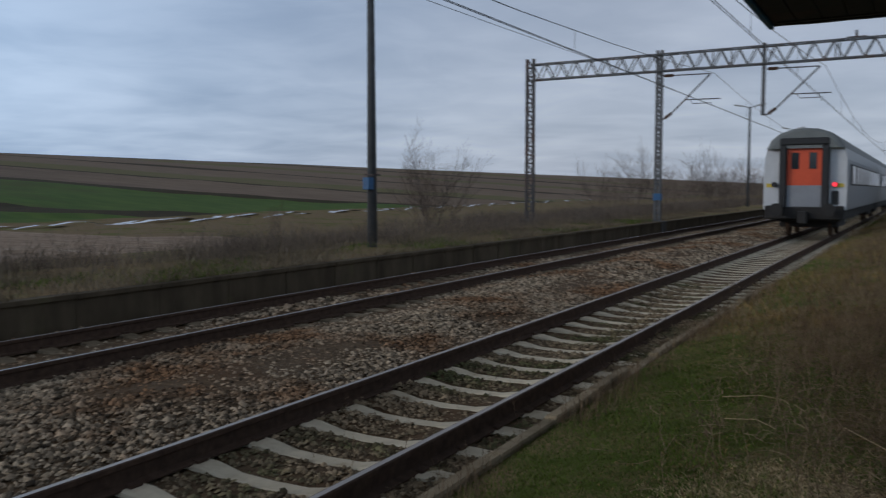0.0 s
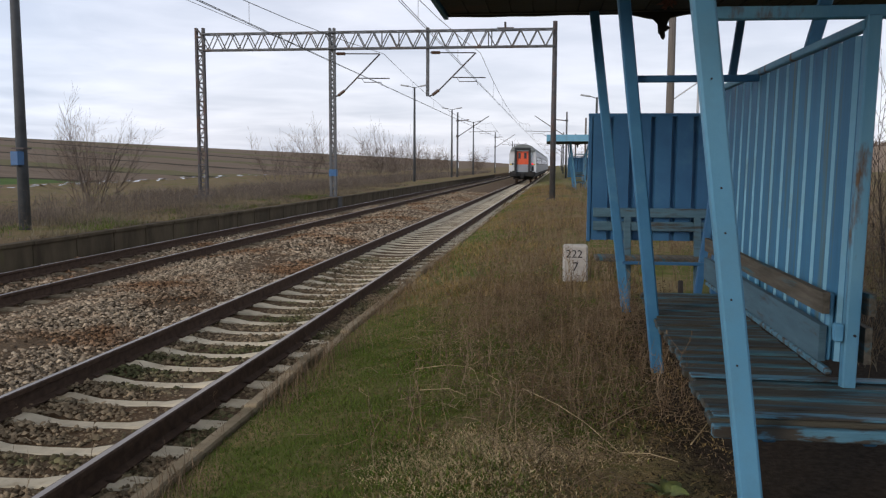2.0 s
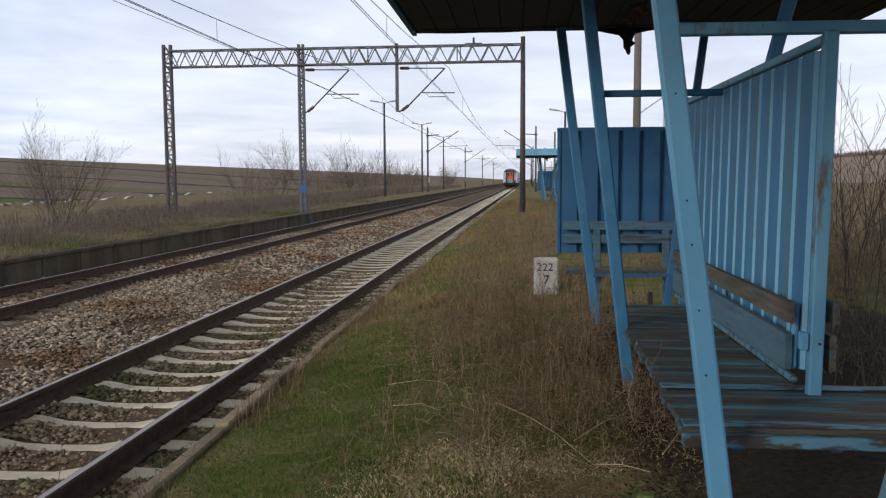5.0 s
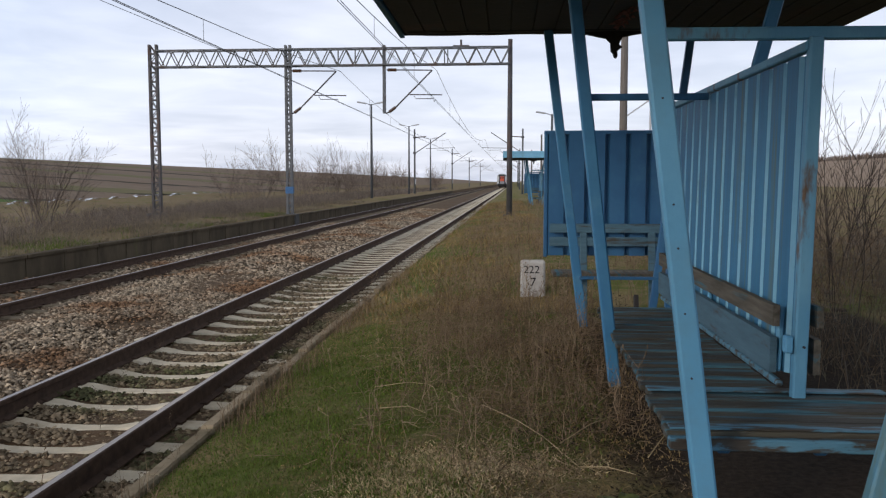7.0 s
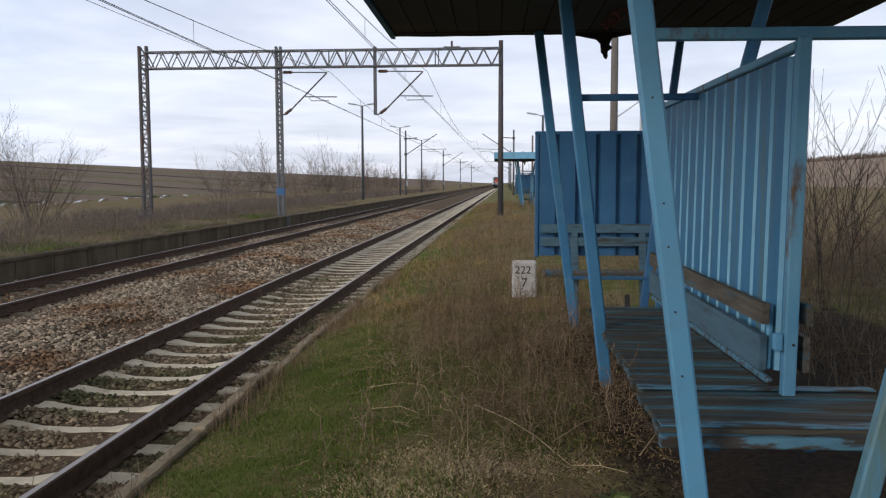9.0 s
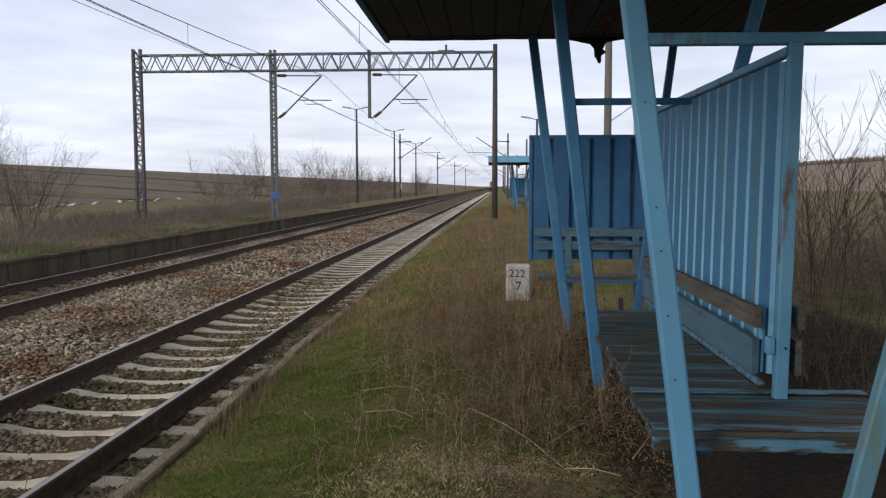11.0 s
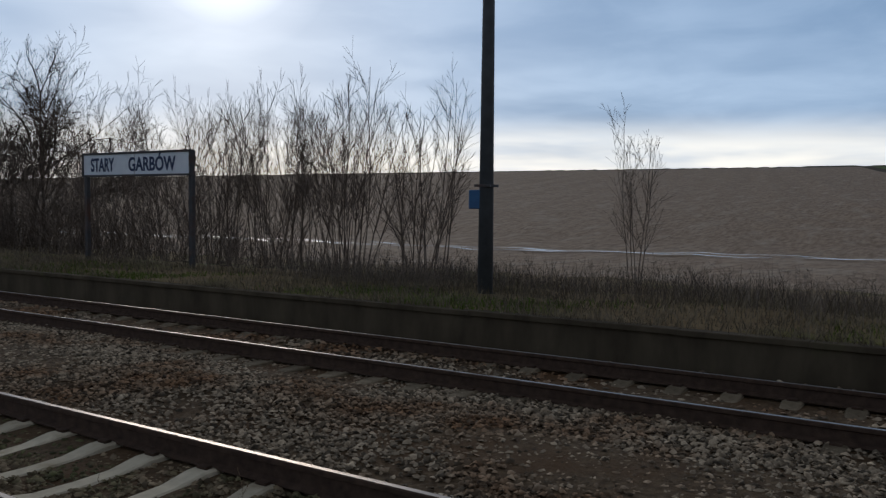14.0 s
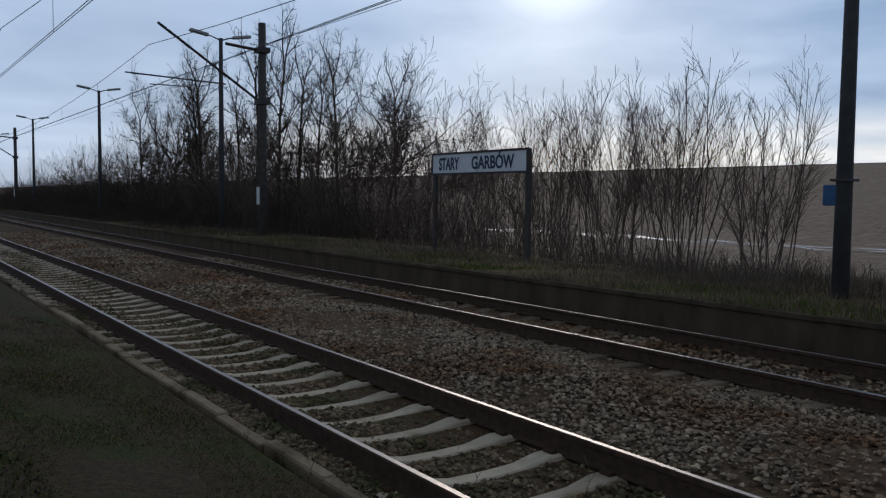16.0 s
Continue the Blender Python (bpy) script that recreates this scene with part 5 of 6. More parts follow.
def shrub_kind(seed, spec, stems, height, spread, r0, label, category="shrub", min_r=0.0035, wood="twig"):
    rng = random.Random(seed)
    tree = category == "tree"
    t = thing("bare_tree" if tree else "bare_shrub", label, category)
    cr = new("crown", twig_mesh("crown", rng, spec, stems, height, spread, r0, M["bark" if tree else wood], min_r))
    cr.parent = t
    bm = bmesh.new()
    if tree:
        tube(bm, [(0, 0, -0.5), (0, 0, 0.1), (0.02, 0.01, 0.9)], r0 * 1.7, 8, r0 * 0.9)
    else:
        tube(bm, [(0, 0, -0.4), (0, 0, 0.08)], 0.2, 8, 0.12)
    part("trunk", bm, M["bark"], t)
    return t


def plant(kind, places, group):
    rng = random.Random(len(places) * 7 + 1)
    for i, (x, y, s) in enumerate(places):
        m = Matrix.Translation((x, y, ground_z(x, y) - 0.03)) @ Matrix.Rotation(rng.uniform(0, 6.28), 4, "Z")
        if i == 0:
            ob = kind
            ob.matrix_world = m @ Matrix.Scale(s, 4)
        else:
            ob = copy_thing(kind, m)
            ob.scale = (s, s, s)
        tagged(ob, group=group)


sh_a = shrub_kind(11, FAN, 9, 5.2, 0.42, 0.026, "tall multi-stemmed bare shrub with fanned branches")
sh_b = shrub_kind(12, SLENDER, 7, 5.7, 0.3, 0.02, "upright bare shrub with fine straight twigs", min_r=0.0045)
sh_c = shrub_kind(13, FAN, 5, 4.9, 0.2, 0.022, "slender bare saplings standing in a clump")
sh_d = shrub_kind(16, WIDE, 13, 4.9, 0.75, 0.026, "wide rounded bare shrub beside the far platform")
sh_e = shrub_kind(17, SCRUB, 8, 3.2, 0.7, 0.02, "low tangled bare scrub along the line", min_r=0.006)
sh_f = shrub_kind(23, SAPLING, 4, 2.1, 0.26, 0.012, "thin forked bare saplings behind the shelter", min_r=0.003, wood="darktwig")
tr_a = shrub_kind(14, BROAD, 1, 4.4, 0.05, 0.2, "bare broad-crowned tree in winter", "tree", min_r=0.009)
tr_c = shrub_kind(19, BROAD, 1, 4.1, 0.1, 0.18, "bare spreading tree with heavy wavy limbs", "tree", min_r=0.009)
tr_b = shrub_kind(15, SLIM, 1, 10.2, 0.05, 0.15, "tall slim bare tree with fine hanging twigs", "tree", min_r=0.007)
plant(sh_a, [(-12.0, -12.5, 1.0), (-12.3, -10.5, 0.92), (-13.0, -11.4, 0.85), (-13.2, -15.6, 0.85), (-13.6, -19.4, 0.85), (-14.2, -23.5, 0.9), (-14.5, -28, 1.0), (-16, -38, 1.1), (-13, -50, 1.1)], "trackside shrubs")
plant(sh_b, [(-12.6, -13.3, 0.85), (-13.9, -14.5, 0.9), (-14.1, -15.5, 0.92), (-13.0, -16.2, 0.86), (-14.3, -17.8, 0.95), (-14.5, -19.8, 0.95), (-13.4, -13.9, 0.85), (-12.8, -14.8, 0.8), (-13.8, -16.6, 0.88), (-12.9, -17.7, 0.85), (-13.5, -18.6, 0.9), (-13.2, -20.6, 0.92), (-14.2, -21.8, 0.9), (-13.0, -22.9, 0.9), (-13.8, -25, 1.0), (-15, -27, 1.05), (-13.6, -30, 1.05), (-14.8, -32, 1.1), (-14, -35, 1.0), (-12.5, -44, 1.0), (-12, -58, 1.1), (-12, -70, 1.1), (-18, 140, 1.1), (-20, 128, 1.0)], "trackside shrubs")
plant(sh_c, [(-17.5, -7.3, 1.0), (-14.2, 20.5, 0.35)], "saplings")
plant(sh_f, [(8.0, 8.6, 0.82), (8.9, 10.2, 0.9), (9.6, 11.6, 0.95), (8.2, 11.9, 0.9), (10.6, 13.0, 1.0), (9.3, 14.4, 1.0), (11.8, 15.5, 1.1), (7.5, 9.8, 0.75), (12.6, 18, 1.2), (10.2, 17.5, 1.1), (9.2, 12.6, 0.9)], "saplings")
plant(sh_d, [(-14.4, 31, 0.95), (-16.3, 33.5, 0.8), (-16, 62, 0.65)], "verge shrubs")
low = [(-10.6 - 5 * ((k * 0.618) % 1), -15 - 1.6 * k, 0.4 + 0.4 * ((k * 0.37) % 1)) for k in range(34)]
low += [(-11.5 - 9 * ((k * 0.618) % 1), -38 - 3.4 * k, 1.2 + 0.6 * ((k * 0.41) % 1)) for k in range(24)]
low += [(-14 - 18 * ((k * 0.53) % 1), 72 + 8 * k, 1.0 + 0.8 * ((k * 0.31) % 1)) for k in range(24)]
low += [(9 + 14 * ((k * 0.43) % 1), 60 + 9 * k, 0.8 + 0.5 * ((k * 0.71) % 1)) for k in range(12)]
low += [(10 + 12 * ((k * 0.618) % 1), 13 + 2.6 * k, 0.3 + 0.25 * ((k * 0.37) % 1)) for k in range(14)]
plant(sh_e, low, "low scrub")
plant(tr_a, [(-17.6, -35.4, 0.74), (-14.4, -60, 0.86), (-21, -44, 0.72), (-19, -72, 0.7)], "bare trees")
plant(tr_c, [(-18.2, -32.6, 0.58), (-20, -41, 0.74), (-18.5, -56, 0.8)], "bare trees")
plant(tr_b, [(-16, -45, 0.92), (-18.5, -42, 0.85), (-15, -40, 0.74), (-17, -50, 0.9), (-22, -52, 0.85), (-19.5, -37.5, 0.72), (-15.5, -66, 0.62), (-22, -78, 0.62), (-14, -52, 0.85), (-15.5, -57, 0.85), (-13.5, -64, 0.72), (-15, -48, 0.7)], "bare trees")

# ---------------------------------------------------------------- grass, weeds, stones
RNG = np.random.default_rng(7)


def zs(x, y):
    x = x - bend(y)
    z = np.where((x > -6.9) & (x < -6.5), 0.32, np.interp(x, PX, PZ))
    h = 0.035 * np.sin(x * 1.7 + y * 0.9) + 0.03 * np.sin(y * 1.3 - x * 0.6) + 0.02 * np.sin(x * 4.1 + 1) * np.sin(y * 3.3)
    k = np.where(x > 1.4, np.clip((x - 1.4) / 1.5, 0, 1) * 0.8, np.where(x < -6.9, np.clip((-6.9 - x) / 1.5, 0, 1), 0))
    return z + h * k


def blades(name, x, y, h, w, material, label, category, lean=0.35):
    """Thin bent blades, each of two narrow quads and a tip."""
    n = len(x)
    z = zs(x, y) - 0.01
    a, b = RNG.uniform(0, 2 * np.pi, n), RNG.uniform(0, 2 * np.pi, n)
    dx, dy = np.cos(a) * w / 2, np.sin(a) * w / 2
    k = RNG.uniform(0.05, lean, n) * h
    lx, ly = np.cos(b) * k, np.sin(b) * k
    P = np.empty((n, 5, 3))
    for j, (u, s) in enumerate(((0, 1), (0, -1), (0.55, 0.75), (0.55, -0.75))):
        P[:, j] = np.stack([x + lx * u * u + dx * s, y + ly * u * u + dy * s, z + h * u], -1)
    P[:, 4] = np.stack([x + lx, y + ly, z + h * 0.97], -1)
    base = np.arange(n)[:, None] * 5
    T = np.concatenate([base + np.array([0, 1, 3]), base + np.array([0, 3, 2]), base + np.array([2, 3, 4])])
    ob = pydata(name, P.reshape(-1, 3), T, material)
    return tagged(ob, label, category, kind="stuff")


def clumped(n, x0, x1, y0, y1, scale, cut):
    """Points in patches: kept where a smooth wave pattern is high."""
    x, y = RNG.uniform(x0, x1, n * 3), RNG.uniform(y0, y1, n * 3)
    v = np.sin(x * scale + 1.3) * np.sin(y * scale * 0.8 + 0.4) + 0.6 * np.sin(x * scale * 2.3 + y * scale * 1.7) + RNG.normal(0, 0.35, n * 3)
    k = v > cut
    return x[k][:n], y[k][:n]


def make_vegetation():
    # short green turf by the near edge, straw-coloured litter in it
    for name, n, x0, x1, y0, y1, cut in (("green_grass", 100000, 1.4, 4.0, 1.6, 10, -3), ("near_green_grass", 26000, 1.4, 3.6, -11, 1.2, -2)):
        x, y = clumped(n, x0, x1, y0, y1, 1.7, cut)
        k = RNG.uniform(0, 1, len(x)) < np.clip(1.9 - (x - 1.4) / 1.35 - np.clip(y - 5.5, 0, 9) * 0.12, 0.1, 1)
        x, y = x[k], y[k]
        blades(name, x, y, RNG.uniform(0.012, 0.04, len(x)), 0.006, M["blade"], "short green grass on the platform edge", "grass", 1.2)
    for i, (cx, cy, rx, ry) in enumerate(((3.25, 3.9, 0.5, 0.55), (3.05, 3.2, 0.35, 0.4), (3.75, 4.5, 0.4, 0.3), (2.6, 2.6, 0.3, 0.35), (3.3, 4.7, 0.45, 0.4), (2.95, 4.4, 0.4, 0.4))):
        a, q = RNG.uniform(0, 2 * np.pi, 3600), np.sqrt(RNG.uniform(0, 1, 3600)) * RNG.uniform(0.5, 1.25, 3600)
        x, y = cx + rx * q * np.cos(a), cy + ry * q * np.sin(a)
        blades("leaf_litter", x, y, RNG.uniform(0.016, 0.032, len(x)), 0.011, M["litter"], "bare patch of pale leaf litter and grit", "litter", 2.0)
    x, y = clumped(70000, 1.42, 4.6, 1.0, 12, 2.1, -0.9)
    k = RNG.uniform(0, 1, len(x)) < np.clip((x - 1.9) / 1.6 + np.clip(y - 6, 0, 9) * 0.15, 0.12, 1)
    x, y = x[k], y[k]
    blades("straw_litter", x, y, RNG.uniform(0.008, 0.035, len(x)), 0.008, M["dryblade"], "dry straw and leaf litter on the platform", "litter", 2.2)
    # broken brown stems and crumbs round the shelter's bare soil
    x, y = clumped(12000, 3.3, 4.6, 2.6, 10, 2.9, -0.3)
    blades("brown_litter", x, y, RNG.uniform(0.006, 0.04, len(x)), 0.007, M["rustweed"], "brown broken stems littering the soil", "litter", 3.0)
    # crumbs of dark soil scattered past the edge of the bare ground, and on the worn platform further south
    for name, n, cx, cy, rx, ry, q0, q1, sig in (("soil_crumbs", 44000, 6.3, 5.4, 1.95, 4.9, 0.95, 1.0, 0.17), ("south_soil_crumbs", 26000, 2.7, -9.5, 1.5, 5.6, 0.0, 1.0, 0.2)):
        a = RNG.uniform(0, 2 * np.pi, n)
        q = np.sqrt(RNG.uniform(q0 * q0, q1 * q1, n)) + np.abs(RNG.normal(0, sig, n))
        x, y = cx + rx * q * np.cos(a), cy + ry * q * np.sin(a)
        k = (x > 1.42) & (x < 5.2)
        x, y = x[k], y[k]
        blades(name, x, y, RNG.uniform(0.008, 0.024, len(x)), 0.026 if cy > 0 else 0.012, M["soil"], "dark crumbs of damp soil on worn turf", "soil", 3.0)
    x, y = clumped(24000, 1.4, 4.6, -12, 1.0, 1.3, -0.5)
    blades("near_brown_litter", x, y, RNG.uniform(0.008, 0.05, len(x)), 0.007, M["rustweed"], "brown leaf litter and stems on the platform edge", "litter", 2.4)
    x, y = clumped(1500, 1.36, 1.75, 2.5, 16, 1.9, -0.2)
    blades("edge_weeds", x, y, RNG.uniform(0.08, 0.38, len(x)), 0.004, M["rustweed"], "thin dead weeds along the platform edging", "weeds", 0.7)
    x, y = clumped(2600, 1.45, 4.2, -10, 1.0, 2.1, 0.2)
    blades("near_litter", x, y, RNG.uniform(0.008, 0.04, len(x)), 0.008, M["dryblade"], "dry straw on the platform edge", "litter", 2.0)
    x, y = clumped(26000, 1.4, 5, 10, 70, 0.6, -0.1)
    blades("platform_grass", x, y, RNG.uniform(0.03, 0.13, len(x)), 0.014, M["dryblade"], "dry grass along the platform", "grass", 0.9)
    x, y = clumped(5500, 1.4, 3.2, 10, 60, 0.5, 0.1)
    blades("far_green_grass", x, y, RNG.uniform(0.03, 0.09, len(x)), 0.014, M["blade"], "green grass along the platform", "grass", 0.9)
    # brown weeds
    x, y = clumped(2300, 2.8, 4.8, 5.6, 14, 1.3, -0.1)
    blades("brown_weeds", x, y, RNG.uniform(0.06, 0.3, len(x)), 0.004, M["rustweed"], "brown dead weeds in front of the shelter", "weeds", 0.8)
    x, y = clumped(6000, 2.6, 12, 10, 60, 0.7, 0.1)
    blades("tall_weeds", x, y, RNG.uniform(0.15, 0.6, len(x)), 0.010, M["rustweed"], "tall brown dead weeds on the platform", "weeds", 0.5)
    x, y = clumped(7000, 6.0, 16, 3, 26, 0.6, -0.1)
    blades("pale_stalks", x, y, RNG.uniform(0.1, 0.5, len(x)), 0.006, M["greyblade"], "pale dead stalks behind the shelter", "weeds", 1.2)
    x, y = clumped(9000, 6.2, 16, 3, 26, 0.7, -0.3)
    blades("dead_stalk_thicket", x, y, RNG.uniform(0.15, 0.7, len(x)), 0.006, M["rustweed"], "brown thicket of dead stalks behind the shelter", "weeds", 1.3)
    # the far platform and its verge
    x, y = clumped(52000, -9.5, -6.56, -34, 60, 0.5, -0.4)
    blades("far_platform_grass", x, y, RNG.uniform(0.03, 0.2, len(x)), 0.012, M["greyblade"], "dry grass on the far platform", "grass", 1.0)
    x, y = clumped(16000, -8.3, -6.58, -34, 40, 0.9, 0.35)
    blades("far_green_patches", x, y, RNG.uniform(0.03, 0.12, len(x)), 0.014, M["blade"], "green grass patches on the far platform", "grass", 1.0)
    x, y = clumped(7000, -6.74, -6.53, -36, 45, 2.3, -0.2)
    blades("overhanging_grass", x, y, RNG.uniform(0.03, 0.17, len(x)), 0.009, M["greyblade"], "dry grass hanging over the platform wall", "grass", 1.9)
    x, y = clumped(9000, -12.5, -7.8, -14, 60, 1.1, 0.75)
    blades("weed_clumps", x, y, RNG.uniform(0.2, 0.75, len(x)), 0.008, M["bramble"], "clumps of dead weeds behind the far platform", "weeds", 0.9)
    x, y = clumped(26000, -17, -8.8, -12, 70, 0.35, -0.3)
    blades("verge_weeds", x, y, RNG.uniform(0.1, 0.55, len(x)) * RNG.choice([1, 1, 1.5], len(x)), 0.010, M["bramble"], "brown dead weeds behind the far platform", "weeds", 1.0)
    x, y = clumped(20000, -16, -8.8, -12, 70, 0.4, 0.0)
    blades("verge_straw", x, y, RNG.uniform(0.1, 0.4, len(x)), 0.012, M["greyblade"], "pale dry grass behind the far platform", "grass", 0.8)
    x, y = clumped(30000, -24, -9.0, 40, 190, 0.2, -0.3)
    blades("distant_weeds", x, y, RNG.uniform(0.2, 0.9, len(x)), 0.03, M["bramble"], "distant brown scrub along the line", "weeds", 1.3)
    x, y = clumped(70000, -20, -9.9, -130, -11, 0.3, -0.7)
    k = RNG.uniform(0, 1, len(x)) < np.clip((-y - 18) / 34, 0.06, 1)
    x, y = x[k], y[k]
    blades("bramble_thicket", x, y, RNG.uniform(0.7, 2.5, len(x)) * np.clip((-y - 7) / 16, 0.4, 1.6) * np.clip((-9.2 - x) / 2.2, 0.35, 1), 0.012, M["thicket"], "dark bramble thicket behind the far platform", "thicket", 1.7)


make_vegetation()


def make_stalks():
    """Dry stalks with bent side shoots."""
    rng = random.Random(21)
    spots = [(rng.uniform(1.6, 4.4), 4.3 + 9 * rng.random() ** 1.3, rng.uniform(0.25, 0.8)) for _ in range(240)]
    spots = [p for p in spots if p[0] > 2.7 or p[1] > 7.5]
    spots += [(x, y, 0.4) for x, y in ((0.5, 5.2), (0.4, 4.6), (0.55, 6.6), (0.6, 8.3), (-0.2, -4.0), (0.1, -5.0), (0.3, -4.6), (0.5, -5.6), (-0.3, -8.0), (1.42, -5.9), (1.45, -4.8))]
    for name, material, pick in (("dry_stalks", M["dry"], 0), ("brown_stalks", M["rustweed"], 1)):
        bm = bmesh.new()
        for x, y, s in spots[pick::2]:
            z = float(zs(np.array([x]), np.array([y]))[0])
            pts = [Vector((x, y, z - 0.03))]
            for i in range(5):
                pts.append(pts[-1] + Vector((rng.uniform(-0.05, 0.05), rng.uniform(-0.05, 0.05), 0.15)) * s)
            tube(bm, pts, 0.0028, 4, 0.0012)
            for i in range(8):
                p = pts[rng.randint(2, 5)]
                q = p + Vector((rng.uniform(-0.12, 0.12), rng.uniform(-0.12, 0.12), rng.uniform(0.02, 0.14))) * s
                tube(bm, [p, q], 0.0018, 3, 0.001)
                if rng.random() < 0.35:
                    tube(bm, [q, q + Vector((0, 0, 0.02))], 0.005, 4, 0.003)
        tagged(link_bm(name, bm, material), "single dry weed stalks with bent side shoots", "weeds", kind="stuff")
    # fallen stalks on the ground
    def lying(pts2, r):
        out = []
        for k, (x, y) in enumerate(pts2):
            u = k / (len(pts2) - 1)
            out.append((x, y, float(zs(np.array([x]), np.array([y]))[0]) + 0.025 + 0.10 * u * (1 - u)))
        return tube(bmesh.new(), out, r, 5, r * 0.5)

    for line in (((3.45, 5.82), (3.69, 5.34), (3.84, 4.96), (4.02, 4.48)), ((3.94, 4.88), (4.15, 5.14), (4.32, 5.4)), ((3.45, 5.82), (3.41, 5.53)), ((4.02, 4.48), (4.16, 4.38), (4.3, 4.3)), ((2.54, 6.61), (2.83, 6.54), (3.0, 6.47)), ((3.0, 6.47), (3.06, 6.24), (3.11, 6.03)), ((2.68, 5.95), (2.91, 5.83), (3.05, 5.7)), ((4.41, 4.57), (4.6, 5.0), (4.74, 5.35))):
        t = thing("fallen_stalk", "long pale dry stalk lying across the weeds", "weed", "fallen stalks")
        part("stem", lying(line, 0.0036), M["litter"], t)
    bm = bmesh.new()
    for _ in range(520):
        x, y = 2.0 + 2.6 * rng.random() ** 0.7, 4.2 + 7 * rng.random()
        a, L = rng.uniform(0, 6.28), rng.uniform(0.06, 0.32)
        z = float(zs(np.array([x]), np.array([y]))[0])
        pts = [(x + math.cos(a + 0.25 * k) * L * k / 3, y + math.sin(a + 0.25 * k) * L * k / 3, z + 0.015 + rng.uniform(0, 0.05)) for k in range(4)]
        tube(bm, pts, rng.uniform(0.0012, 0.0026), 3, 0.001)
    tagged(link_bm("fallen_stems", bm, M["dry"]), "tangle of thin fallen dry stems on the turf", "weeds", kind="stuff")


make_stalks()


def sticks(name, P, Q, ra, rb, material, label, category):
    """Many thin three-sided tapered bars from the points P to the points Q, as one mesh."""
    D = Q - P
    D = D / np.maximum(np.linalg.norm(D, axis=1, keepdims=True), 1e-6)
    S = np.cross(D, np.where(np.abs(D[:, 2:3]) > 0.8, np.array([[1.0, 0, 0]]), np.array([[0, 0, 1.0]])))
    S = S / np.linalg.norm(S, axis=1, keepdims=True)
    T = np.cross(D, S)
    n = len(P)
    V = np.empty((n, 6, 3))
    for k in range(3):
        w = S * math.cos(2.0944 * k) + T * math.sin(2.0944 * k)
        V[:, k], V[:, 3 + k] = P + w * ra[:, None], Q + w * rb[:, None]
    F = np.array([(k, (k + 1) % 3, 3 + (k + 1) % 3, 3 + k) for k in range(3)])
    return tagged(pydata(name, V.reshape(-1, 3), (np.arange(n)[:, None, None] * 6 + F[None]).reshape(-1, 4), material), label, category, kind="stuff")


def weed_stand(name, x, y, h, r, material, label, lean=0.25, shoots=9, rise=0.5):
    """Dead herb stems that wander upwards, with short forked shoots and seed heads."""
    n, steps = len(x), 5
    p = np.stack([x, y, zs(x, y) - 0.02], -1)
    d = np.stack([RNG.normal(0, lean, n), RNG.normal(0, lean, n), np.ones(n)], -1)
    P, Q, A, B, nodes = [], [], [], [], [p]
    for i in range(steps):
        d = d + RNG.normal(0, 0.16, (n, 3)) * np.array([1, 1, 0.4])
        q = p + d / np.linalg.norm(d, axis=1, keepdims=True) * (h / steps)[:, None]
        P.append(p), Q.append(q), A.append(r * (1 - 0.13 * i)), B.append(r * (1 - 0.13 * (i + 1)))
        p = q
        nodes.append(q)
    nodes = np.stack(nodes, 1)
    for _ in range(shoots):
        u = RNG.integers(1, steps + 1, n)
        a = nodes[np.arange(n), u]
        v = RNG.normal(0, 1, (n, 3)) * np.array([1, 1, 0.35]) + np.array([0, 0, rise])
        b = a + v / np.linalg.norm(v, axis=1, keepdims=True) * (h * RNG.uniform(0.08, 0.34, n) * (1.15 - u / 7))[:, None]
        c = b + RNG.normal(0, 0.05, (n, 3)) * h[:, None] + np.array([0, 0, 0.05]) * h[:, None]
        P += [a, b]
        Q += [b, c]
        A += [r * 0.6, r * 0.45]
        B += [r * 0.45, np.where(RNG.random(n) < 0.3, r * 1.3, r * 0.3)]
    sticks(name, np.concatenate(P), np.concatenate(Q), np.concatenate(A), np.concatenate(B), material, label, "weeds")


def fallen(name, x, y, L, lift, r, material, label):
    """Broken stems lying criss-cross, each an arch of three bars just over the ground."""
    n = len(x)
    a = RNG.uniform(0, 2 * np.pi, n)
    pts = []
    for k in range(4):
        u = k / 3
        px, py = x + np.cos(a + 0.5 * u) * L * u, y + np.sin(a + 0.5 * u) * L * u
        pts.append(np.stack([px, py, zs(px, py) + 0.006 + lift * 4 * u * (1 - u)], -1))
    rr = np.concatenate([r, r * 0.9, r * 0.8])
    sticks(name, np.concatenate(pts[:3]), np.concatenate(pts[1:]), rr, rr * 0.85, material, label, "weeds")


